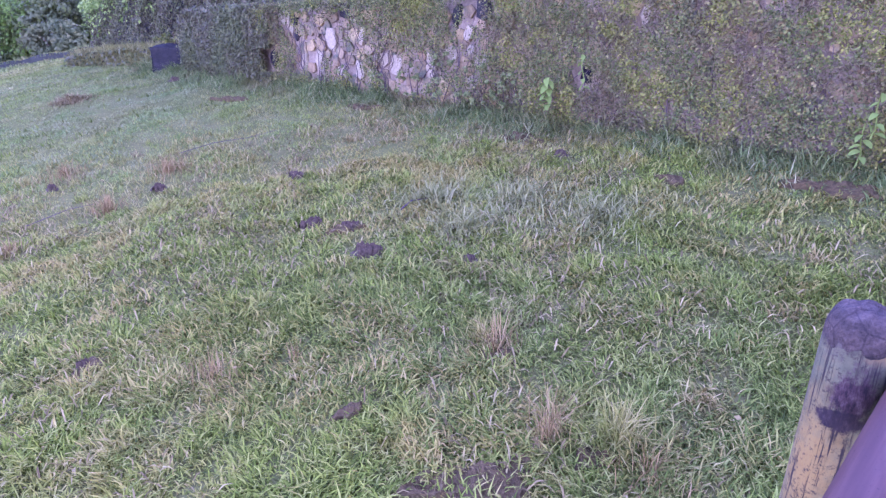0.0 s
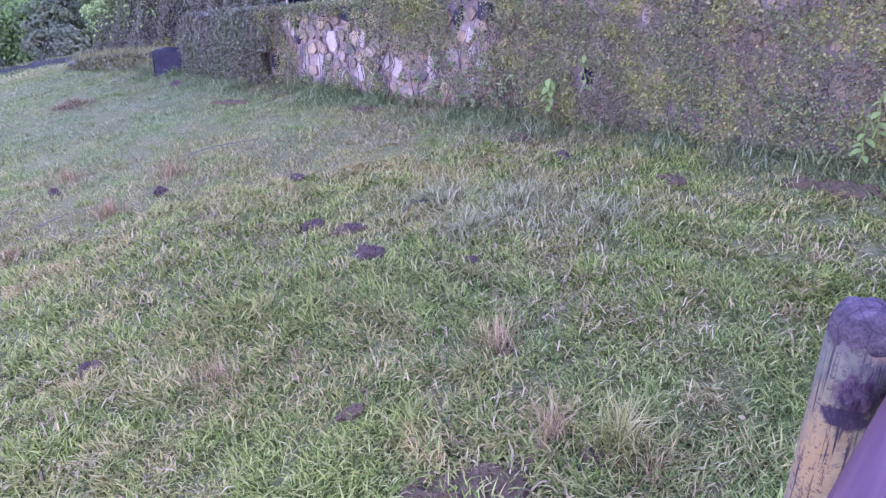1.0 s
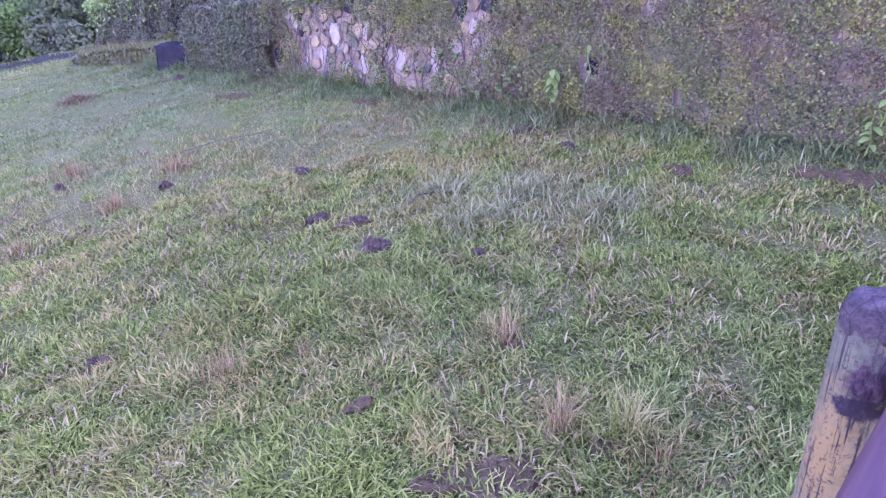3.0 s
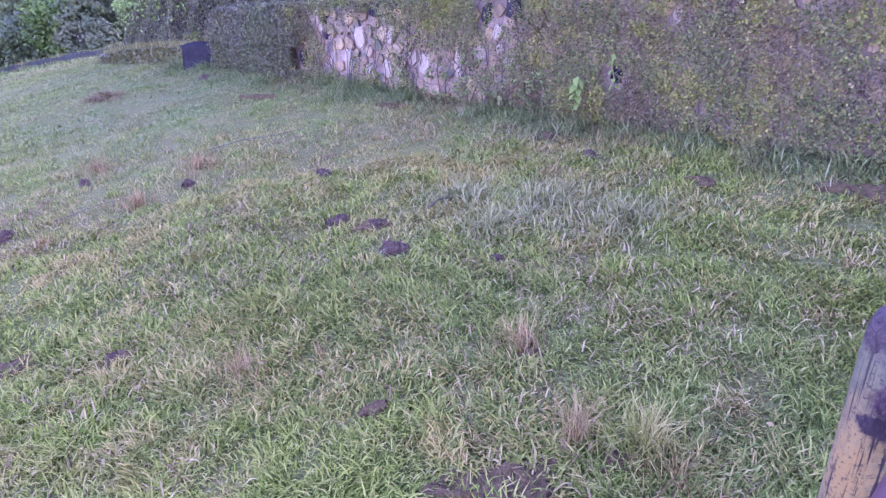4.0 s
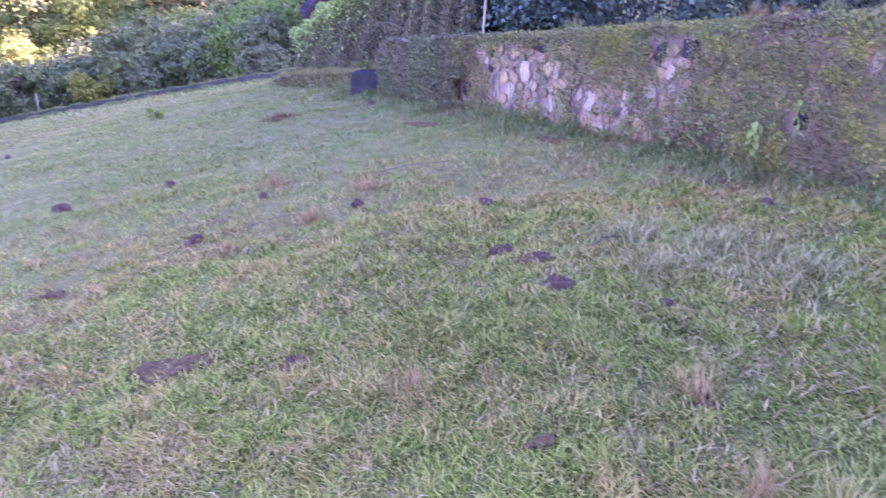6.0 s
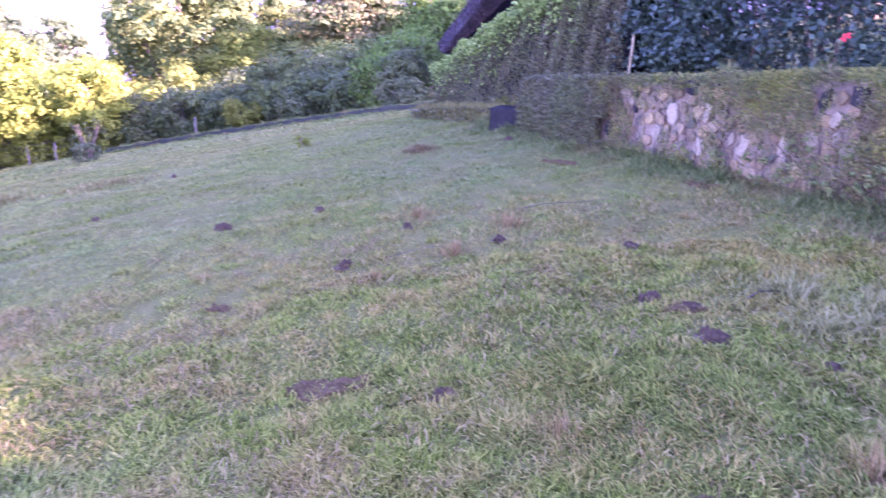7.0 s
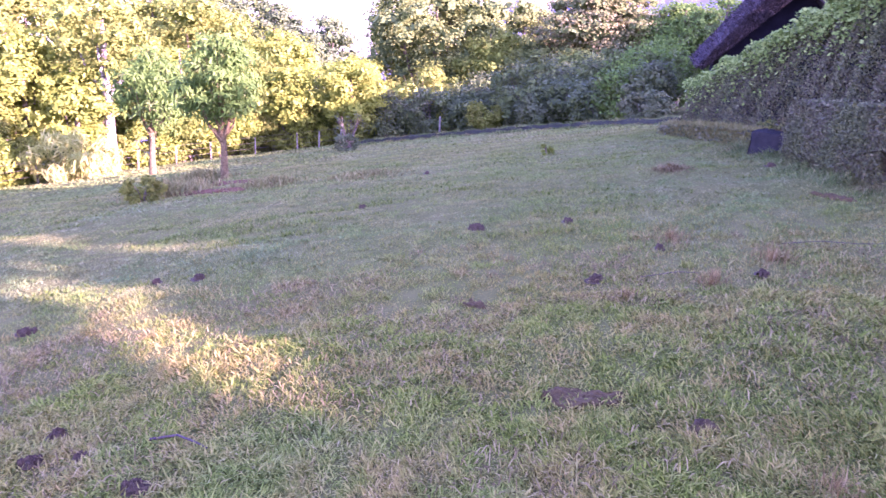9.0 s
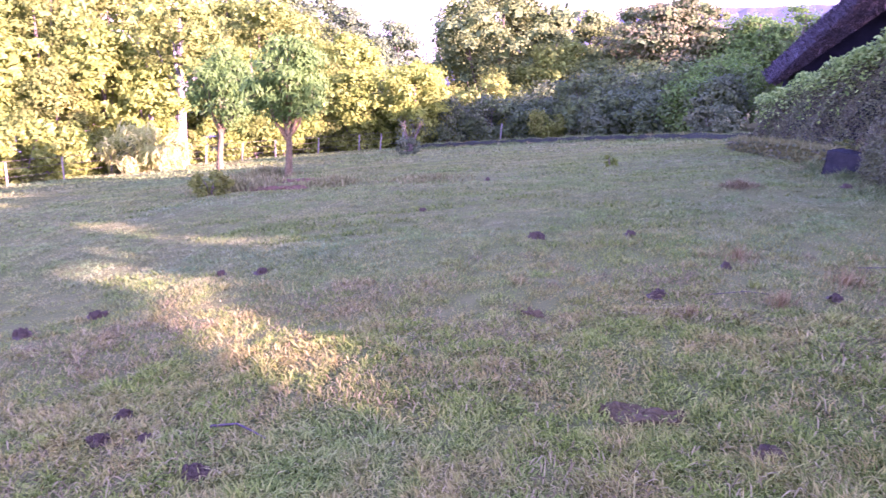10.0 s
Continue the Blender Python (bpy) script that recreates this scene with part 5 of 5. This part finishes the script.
        tagged(ob, "thin dark dead stick lying in the grass", "stick", "sticks on the lawn")
    # single dead and fresh leaves
    for k, (x, y, c) in enumerate(((1.05, 4.05, LIME), (-0.85, 2.42, DEAD), (-0.88, 2.46, DEAD), (1.3, 3.3, DEAD), (0.95, 1.9, DEAD))):
        v, f = leaf_cloud(np.array([[0, 0, 0.06]]), np.array([[-0.3, -0.6, 0.7]]), 0.034, 0.022, 0.0, 0.4)
        ob = new("leaf", mesh_np("leaf", v, f, c))
        ob.matrix_world = pose(x, y, float(height(x, y)))
        tagged(ob, "single fresh green leaf lying on the grass" if c is LIME else "single dead curled leaf lying on the grass", "leaf")


# ---------------------------------------------------------------- trees
def tree(x, y, top, rad, leaf, material, label, clusters=46, leaves=5200, trunk=0.10, low=0.35, lean=0.0, flat=1.0, bark=None, limbs=6, group="", droop=0.4, wide=0.5, fill=0.32, keep=None):
    """A tree: tapered trunk, forking limbs and a crown of leaf clumps with gaps between them."""
    g = float(height(x, y))
    h = top - g
    e = root("tree", x, y, g, label, "tree", group)
    cl = max(h * low, 0.3)
    p = np.array([(0, 0, -0.15), (0.02, 0.01, cl * 0.35), (lean * 0.4, 0.03, cl * 0.75), (lean * 0.7, 0.0, cl), (lean, 0.05, cl + (h - cl) * 0.45), (lean, 0, h * 0.88)])
    pieces = [tube(p, trunk * np.array([1.5, 1.05, 0.95, 0.85, 0.5, 0.15]), 12)]
    c0 = np.array([lean, 0, (cl * 0.92 + h) / 2])
    half = (h - cl * 0.92) / 2
    d = rng.normal(0, 1, (clusters, 3))
    d /= np.linalg.norm(d, axis=1)[:, None]
    c = c0 + d * rng.uniform(0.35, 0.92, (clusters, 1)) ** 0.55 * [[rad * 0.86, rad * 0.86, half * 0.86]]
    for k in range(limbs):
        q = c[k]
        s = np.array([lean * 0.7, 0, cl * rng.uniform(0.75, 1.1)])
        m = s + (q - s) * [0.55, 0.55, 0.35] + rng.normal(0, 0.04 * rad, 3)
        pieces.append(tube([s, (s + m) / 2 + rng.normal(0, 0.03 * rad, 3), m, q], trunk * np.array([0.6, 0.5, 0.36, 0.1]), 8))
    part("trunk", mesh_np("trunk", *joined(pieces), bark or BARK, True), e, "forking bark-covered trunk")
    per = leaves // clusters
    size = fill * rad * rng.uniform(0.65, 1.4, (clusters, 1, 1))
    off = rng.normal(0, 1, (clusters, per, 3))
    off /= np.linalg.norm(off, axis=2)[..., None]
    # each clump is a dome of leaves, thin below
    below = (off[..., 2] < 0) & (rng.uniform(0, 1, off.shape[:2]) < 0.55)
    off[..., 2] = np.where(below, -off[..., 2], off[..., 2])
    off *= np.where(rng.uniform(0, 1, (clusters, per, 1)) < 0.3, rng.uniform(0.9, 1.65, (clusters, per, 1)), rng.uniform(0.5, 1.08, (clusters, per, 1))) * size * [[[1, 1, 0.62 * flat]]]
    pts = (c[:, None] + off).reshape(-1, 3)
    nrm = (off / size + [[[0, 0, 0.4]]]).reshape(-1, 3)
    if keep is None:
        part("crown_filler", mesh_np("crown_filler", *masses(c, size.ravel() * (0.6 if material is MANGO else 0.85), 0.62 * flat), FILLER_SUN if material in (YELLOW, WOODS) else FILLER_SHADE), e, "added leaf filler, light and shade put into its colour")
    if keep is not None:
        ok = keep(pts + [[x, y, g]])
        pts, nrm = pts[ok], nrm[ok]
    v, f = leaf_cloud(pts, nrm, leaf, leaf * wide, droop, 0.26)
    part("crown", mesh_np("crown", v, f, material), e)
    return e


GREY = leafy("grey_green_leaf", [(0.0, (0.051, 0.0765, 0.0285)), (0.5, (0.0935, 0.128, 0.0456)), (1.0, (0.153, 0.183, 0.0712))], None, 1.0, 0.5, 0.25, even=0.6, even_scale=1.2, gloss=0.06)


# the sun on the reeds is put into this raised leaf colour
REED_LEAF = leafy("sun_painted_reed_leaf", [(0.0, (0.345, 0.38, 0.081)), (0.5, (0.529, 0.54, 0.135)), (1.0, (0.713, 0.667, 0.216))], None, 1.0, 0.5, 0.5)


def build_trees():
    # the two small trees out on the field
    tree(-14.15, 7.52, 1.08, 0.98, 0.16, MANGO, "small mango tree with drooping dark leaves and forked trunk", 46, 6600, 0.07, 0.33, 0.0, 1.2, MOTTLED, 10, "small trees on the field", 1.6, 0.24, 0.30)
    tree(-19.82, 8.6, 0.45, 1.25, 0.17, MANGO, "small leaning mango tree with pale patched trunk", 44, 6000, 0.08, 0.36, 0.2, 1.2, MOTTLED, 10, "small trees on the field", 1.6, 0.24, 0.30)
    # the sunlit edge of the wood
    lit = "sunlit yellow-green tree at the edge of the wood"
    for x, y, top, r, mat in ((-31.6, 1.57, 2.0, 2.4, YELLOW), (-28.99, 4.37, 1.3, 2.1, YELLOW), (-30.1, 6.62, 2.4, 2.2, WOODS), (-28.24, 8.15, 1.0, 1.9, YELLOW), (-27.3, 6.3, -0.6, 1.3, WOODS), (-26.79, 9.29, -0.2, 1.3, YELLOW),
                              (-31.17, 12.47, 0.9, 2.1, WOODS), (-28.6, 14.27, 0.3, 1.9, YELLOW), (-27.5, 16.73, -0.2, 1.9, WOODS), (-25.65, 17.76, -0.7, 1.4, YELLOW), (-23.98, 19.4, -0.2, 1.7, YELLOW), (-34.28, 9.69, 3.4, 2.8, WOODS), (-34.6, 14.21, 1.8, 2.6, WOODS),
                              (-35, 4.21, 4.0, 3.0, YELLOW), (-27.23, 13.32, -2.0, 1.1, WOODS), (-26.94, 15.51, -2.2, 1.1, YELLOW), (-26.22, 3.46, -1.4, 1.3, YELLOW), (-27.13, 0.89, -0.4, 1.6, WOODS), (-38.24, -1.67, 5.8, 3.4, WOODS), (-37.06, 2.79, 5.2, 3.2, YELLOW), (-36.88, 7.29, 6.2, 3.6, WOODS), (-37.66, 12.83, 5.2, 3.4, WOODS), (-37.96, 17.85, 3.4, 3.0, WOODS), (-32.96, 17.65, 2.6, 2.4, WOODS), (-30.84, 20.57, 0.7, 2.2, YELLOW), (-28.71, 23.8, -0.5, 1.7, YELLOW), (-40.26, 22.95, 1.7, 3.0, WOODS), (-42.8, 9.52, 8.5, 4.0, WOODS), (-43.07, 2.53, 8.5, 4.0, YELLOW), (-42.35, -4.5, 8.0, 3.8, WOODS), (-33.28, -2.86, 4.5, 3.0, YELLOW)):
        back = x < -36
        tree(x, y, top, r, 0.2 if back else 0.145, mat, lit, 84, int(380 * r * r + 3400) if back else int(820 * r * r + 5200), 0.10 + 0.02 * r, 0.10, 0.0, 0.85, None, 5, "trees at the edge of the wood", wide=0.6, fill=0.29)
    tree(-26.5, 10.28, 1.9, 1.7, 0.14, WOODS, "thin-leaved tree with a pale bleached trunk", 40, 4200, 0.17, 0.52, 0.2, 1.0, PALE_BARK, 8, "trees at the edge of the wood")
    # bushes along the fence
    for k in range(22):
        s = k / 21.0
        x, y = np.interp(s, [0, 0.3, 0.55, 0.8, 1.0], [-23.65, -24.37, -26.97, -26.89, -24.75]), np.interp(s, [0, 0.3, 0.55, 0.8, 1.0], [-2.24, 4.79, 9.9, 14.41, 20.33])
        x, y = float(x) + rng.uniform(-0.64, 0.17), float(y)
        r = rng.uniform(0.7, 1.2)
        shrub(x, y, float(height(x, y)), r, r, rng.uniform(1.2, 2.1), 1500, YELLOW if k % 3 else WOODS, "sunlit bush along the fence at the wood's edge", 0.15, clusters=34, group="bushes along the fence", base=0.0, stems=3)
    for x, y, r, h in ((-25.6, 18.6, 1.2, 2.3), (-24.2, 19.6, 1.2, 2.4), (-27.0, 17.6, 1.3, 2.2), (-26.2, 20.6, 1.4, 2.6), (-28.6, 15.2, 1.3, 2.2), (-29.0, 18.6, 1.5, 2.8)):
        shrub(x, y, float(height(x, y)), r, r, h, 2600, WOODS, "leafy undergrowth at the corner of the wood", 0.14, clusters=44, group="undergrowth at the wood's edge", base=0.0, stems=3)
    # taller trees beyond the far boundary: place, top, radius, leaf, flatness, size and number of clumps
    for x, y, top, r, mat, fl, fill, num, lab in (
            (-29.3, 30.2, 2.8, 4.2, CROWN, 0.95, 0.21, 150, "big round-headed tree catching the morning sun"), (-24.4, 29.1, 0.6, 1.6, WOODS, 0.9, 0.40, 26, "bright yellow-green tree with a rounded crown"),
            (-27.9, 36.6, 1.9, 3.0, CROWN, 0.7, 0.28, 64, "dark green tree behind the field"), (-19.9, 32.2, 2.6, 3.5, RUSSET, 0.5, 0.22, 120, "flat-topped russet tree with layered spreading branches"),
            (-15.6, 32.3, 2.0, 2.1, MANGO, 0.9, 0.30, 60, "dark green tree beside the hut"), (-14.7, 34.8, 2.6, 2.5, MANGO, 0.9, 0.30, 60, "dark green tree beside the hut"),
            (-32.5, 29.9, 0.4, 1.8, WOODS, 0.8, 0.30, 54, "green tree behind the field"), (-33.6, 37.0, 1.2, 2.8, CROWN, 0.7, 0.28, 60, "dark green tree behind the field"),
            (-27.0, 39.6, 1.4, 2.8, CROWN, 0.6, 0.28, 60, "dark green tree behind the field"), (-23.7, 43.9, 2.0, 3.0, CROWN, 0.6, 0.28, 60, "dark green tree behind the field"),
            (-25.3, 31.5, -0.4, 2.2, CROWN, 0.8, 0.30, 56, "dark green tree behind the field"), (-22.4, 30.4, -0.2, 2.0, CROWN, 0.8, 0.30, 56, "dark green tree behind the field"), (-18.2, 28.6, -0.4, 1.8, CROWN, 0.8, 0.30, 56, "dark green tree behind the field")):
        tree(x, y, top + 0.16 * r + 0.25, 1.12 * r, 0.15, mat, lab, num, int(1250 * r * r + 4200), 0.10 + 0.03 * r, 0.22, 0.0, fl, None, 9, "tall trees beyond the field", wide=0.65, fill=fill)
    # hazy trees further down the valley
    for x, y, top, r in ((-62.4, 42.1, 2.4, 3.6), (-59.2, 46.4, 0.8, 4.2), (-68.3, 42.2, 3.8, 4.8), (-53.6, 38.8, -0.4, 3.0), (-61.8, 33.4, 4.2, 5.2), (-56.0, 29.0, 4.6, 4.6), (-65.0, 37.5, 3.8, 4.6), (-57.0, 42.5, -0.8, 3.0), (-66.0, 50.0, -0.6, 3.4), (-50.0, 34.0, -0.6, 2.8)):
        tree(x, y, top, r, 0.36, GREY, "distant tree in the valley", 40, 4600, 0.3, 0.3, 0.0, 0.9, None, 4, "distant trees")
    # the hedgerow of shrubs behind the far wall
    for k, (x, y, r, h, mat) in enumerate(((-23.51, 21.09, 1.3, 2.0, OLIVE), (-24.09, 24.12, 1.9, 3.4, WOODS), (-21.86, 22.32, 1.2, 2.0, OLIVE), (-20.12, 23.26, 1.3, 1.7, GREY), (-17.5, 23.65, 1.8, 2.6, OLIVE), (-15.33, 22.83, 1.3, 1.8, GREY), (-13.47, 21.87, 1.2, 1.5, GREY), (-11.96, 21.06, 1.05, 1.9, MANGO), (-10.98, 20.41, 0.8, 1.8, OLIVE),
                                           (-16.26, 22.1, 0.8, 1.1, OLIVE), (-18.86, 22.21, 0.8, 1.2, WOODS), (-21.16, 24.7, 1.4, 2.4, OLIVE), (-26.06, 22.49, 1.2, 1.9, WOODS), (-14.52, 24.53, 1.5, 2.6, OLIVE), (-10.18, 18.91, 0.7, 0.9, OLIVE), (-16.66, 25.81, 1.7, 2.5, GREY), (-19.29, 26.62, 1.5, 2.1, GREY), (-22.44, 27.56, 1.7, 2.4, GREY), (-12.6, 24, 1.5, 2.6, MANGO), (-14.56, 27.02, 1.7, 3.0, MANGO), (-25.69, 26.48, 1.6, 3.0, WOODS), (-27.55, 25.15, 1.5, 2.8, WOODS))):
        shrub(x, y, float(height(x, y)), r, r, h, 3900, mat, "grey-green shrub behind the low boundary wall", 0.12, clusters=66, group="shrubs along the far wall", base=0.0)
    # loose growth on the field's edge
    shrub(-24.04, 7.98, float(height(-24.04, 7.98)), 1.55, 1.0, 1.35, 3600, REED_LEAF, "yellow-green reed clump, sunlight put into its bright colour", 0.42, "reed_clump", "plant", clusters=40, droop=1.6, base=0.0, stems=4, wide=0.12, turn=65)
    shrub(-17.7, 13.94, float(height(-17.7, 13.94)), 0.42, 0.42, 0.5, 1300, OLIVE, "low green bush on the field", 0.09, "bush", "shrub", clusters=24, base=0.0)
    shrub(-18.47, 14.68, float(height(-18.47, 14.68)), 0.55, 0.55, 1.3, 260, OLIVE, "leafless grey twiggy shrub", 0.07, "twiggy_shrub", "shrub", clusters=20, stems=16)
    shrub(-11.88, 4.66, float(height(-11.88, 4.66)), 0.38, 0.34, 0.42, 1100, WOODS, "low green weed bush beside the red earth", 0.09, "bush", "shrub", clusters=22, base=0.0)
    shrub(-7.62, 10.11, float(height(-7.62, 10.11)), 0.12, 0.12, 0.2, 240, WOODS, "small green weed standing on the field", 0.06, "weed", "plant", clusters=10, base=0.0, stems=3)
    for x, y, h, s in ((-12.95, 5.96, 0.22, 1.0), (-12.24, 5.25, 0.25, 0.8), (-14.76, 7.32, 0.25, 0.9), (-11.06, 6.65, 0.16, 0.8), (-9.54, 7.52, 0.10, 1.0)):
        tuft(x, y, float(height(x, y)), h, s, 900, LEDGE_GRASS, "rough dry uncut grass round the small trees", "grass tuft", (0.2, 1), 0.02)


# gaps cut in the added eastern trees, by where the sun through them falls on the lawn: x, y, half length, half width,
# turn
GLADES = [(-23.6, 8.2, 3.2, 1.4, 4.0), (-5.15, 1.66, 1.05, 0.50, 8.0), (-6.18, 1.77, 1.1, 0.43, -4.0), (-8.05, 1.62, 1.4, 0.42, -9.0), (-3.97, 1.44, 0.8, 0.46, 10.0), (-9.85, 2.44, 1.1, 0.44, 14.0), (-7.6, 3.15, 1.4, 0.40, 20.0), (-14.78, 2.24, 1.6, 0.46, 8.0), (-17.03, 3.1, 1.6, 0.46, 8.0)]


def off_glades(p):
    """False for leaves that would shut the breaks."""
    k = (p[:, 2] + 0.8) / SUN_DIR.z
    for _ in range(3):
        gx, gy = p[:, 0] - SUN_DIR.x * k, p[:, 1] - SUN_DIR.y * k
        k = (p[:, 2] - height(gx, gy)) / SUN_DIR.z
    ok = np.ones(len(p), bool)
    for cx, cy, a, b, turn in GLADES:
        c, s = math.cos(radians(turn)), math.sin(radians(turn))
        e = (((gx - cx) * c + (gy - cy) * s) / a) ** 2 + ((-(gx - cx) * s + (gy - cy) * c) / b) ** 2
        ok &= e > rng.uniform(0.6, 1.8, len(p))
    return ok


def build_shade_trees():
    """Tall trees added on the rise to the east, out of sight, to throw shade over the lawn."""
    az = radians(SUN_AZ)
    for k in range(25):
        s = -9.9 + 2.3 * k
        d = 15.0 + (1.6 if k % 2 else 0.0)
        x, y = d * math.cos(az) - s * math.sin(az), d * math.sin(az) + s * math.cos(az)
        top = float(np.interp(k, [7, 8, 9, 10, 11, 12, 13, 14, 15, 16, 18, 24], [10.4, 10.4, 10.1, 8.4, 8.7, 9.3, 9.0, 8.2, 7.9, 8.8, 10.2, 10.3])) + 0.25 * math.sin(k * 2.1)
        tree(x, y, top, 2.5, 0.54, DARK, "tall dense tree added out of sight in the east for its shade", 76, 3200, 0.2, 0.10, 0.0, 1.2, None, 3, "tall trees east of the lawn", 0.4, 0.7, 0.36, off_glades)


# ---------------------------------------------------------------- far boundary
def build_boundary():
    line = [(-8.3, 16.9), (-11.9, 18.48), (-14.3, 18.72), (-16.68, 18.7), (-18.8, 18.1), (-20.92, 17.29)]
    v, f = [], []
    k = 40
    cum = np.linspace(0, 1, len(line))
    for i in range(k):
        px, py = np.interp(i / (k - 1), cum, [p[0] for p in line]), np.interp(i / (k - 1), cum, [p[1] for p in line])
        g = float(height(px, py))
        hgt = 0.17 + 0.03 * math.sin(2.2 * i)
        for off, z in ((0, g - 0.2), (0.02, g + hgt), (0.3, g + hgt), (0.32, g - 0.2)):
            v.append((px + 0.25 * off, py + 0.97 * off, z))
    for i in range(k - 1):
        for j in range(3):
            f.append((i * 4 + j, i * 4 + j + 1, i * 4 + 5 + j, i * 4 + 4 + j))
    # rank growth along its foot and over its top
    q = rng.uniform(0, 1, 9000)
    px, py = np.interp(q, cum, [p[0] for p in line]), np.interp(q, cum, [p[1] for p in line])
    side = rng.uniform(0, 1, 9000) < 0.6
    lush = 0.5 + 0.5 * np.sin(41 * q) * np.sin(67 * q + 1)
    z = height(px, py) + np.where(side, 0.0, 0.14)
    py = py + np.where(side, -np.abs(rng.normal(0, 0.10, 9000)), rng.uniform(0.0, 0.3, 9000))
    bl = blades(np.stack([px, py, z], 1), 0.05 + 0.13 * lush, 0.024, (0.1, 1.2), False)
    tagged(new("wall_foot_grass", mesh_np("wall_foot_grass", *bl, GRASS_TALL)), "rank grass along the low dark stone wall", "grass", "", "stuff")
    tagged(new("wall_far", mesh_np("wall_far", v, np.array(f), MOSSY)), "low dark stone wall at the end of the field", "wall", "", "structure")
    side = [(-21.29, -3.34), (-22.71, 3.72), (-24.58, 7.1), (-25.73, 10.85), (-25.91, 13.87), (-24.68, 17.12), (-22.2, 17.45)]
    e = root("fence", -24.6, 8.8, float(height(-24.6, 8.8)), "post and wire fence along the wood's edge", "fence")
    o = np.array(e.matrix_world.translation)
    cum = np.linspace(0, 1, len(side))
    posts = []
    pm = mesh_np("post", *tube([(0, 0, -0.2), (0, 0, 0.3), (0, 0, 0.68)], [0.026, 0.025, 0.023], 8), FENCE_WOOD, True)
    for i in range(13):
        px, py = np.interp(i / 12, cum, [p[0] for p in side]), np.interp(i / 12, cum, [p[1] for p in side])
        ob = part("post", pm, e)
        z = float(height(px, py))
        ob.matrix_local = pose(px - o[0], py - o[1], z - o[2], rng.uniform(-3, 3), rng.uniform(-3, 3), rng.uniform(0, 360))
        posts.append((px - o[0], py - o[1], z - o[2]))
    for h in (0.25, 0.48, 0.70):
        part("wire", mesh_np("wire", *tube([(x, y, z + h) for x, y, z in posts], [0.003] * len(posts), 5), WIRE), e)
    # a single pale stake in the shrubs by the far wall
    for x, y in ((-20.5, 21.27), (-25.24, 20.45)):
        ob = new("stake", mesh_np("stake", *tube([(0, 0, -0.2), (0, 0, 0.4), (0.01, 0, 0.75)], [0.035, 0.033, 0.03], 8), FENCE_WOOD, True))
        ob.matrix_world = pose(x, y, float(height(x, y)))
        tagged(ob, "single pale wooden stake by the far wall", "stake")


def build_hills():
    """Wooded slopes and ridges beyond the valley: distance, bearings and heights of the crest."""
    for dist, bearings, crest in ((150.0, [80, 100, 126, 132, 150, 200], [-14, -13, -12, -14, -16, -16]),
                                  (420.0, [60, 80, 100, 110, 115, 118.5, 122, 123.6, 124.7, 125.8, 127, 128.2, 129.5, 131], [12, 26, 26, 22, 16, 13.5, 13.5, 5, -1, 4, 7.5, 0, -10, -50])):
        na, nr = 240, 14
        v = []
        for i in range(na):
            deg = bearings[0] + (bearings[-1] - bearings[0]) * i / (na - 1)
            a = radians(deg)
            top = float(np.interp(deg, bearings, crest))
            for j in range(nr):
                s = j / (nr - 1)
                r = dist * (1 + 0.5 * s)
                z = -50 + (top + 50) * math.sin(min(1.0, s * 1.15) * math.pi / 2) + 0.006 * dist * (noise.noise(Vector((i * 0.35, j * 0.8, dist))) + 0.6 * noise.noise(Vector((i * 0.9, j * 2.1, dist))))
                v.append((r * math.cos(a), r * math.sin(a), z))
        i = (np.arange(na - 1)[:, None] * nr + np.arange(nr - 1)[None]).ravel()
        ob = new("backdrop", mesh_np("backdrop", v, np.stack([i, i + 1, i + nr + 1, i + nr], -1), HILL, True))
        tagged(ob, "distant wooded hills, morning haze put in as a glow", "hills", "", "structure")


build_post()
build_rail()
build_litter()
build_trees()
build_shade_trees()
build_boundary()
build_hills()
build_stones(wall)
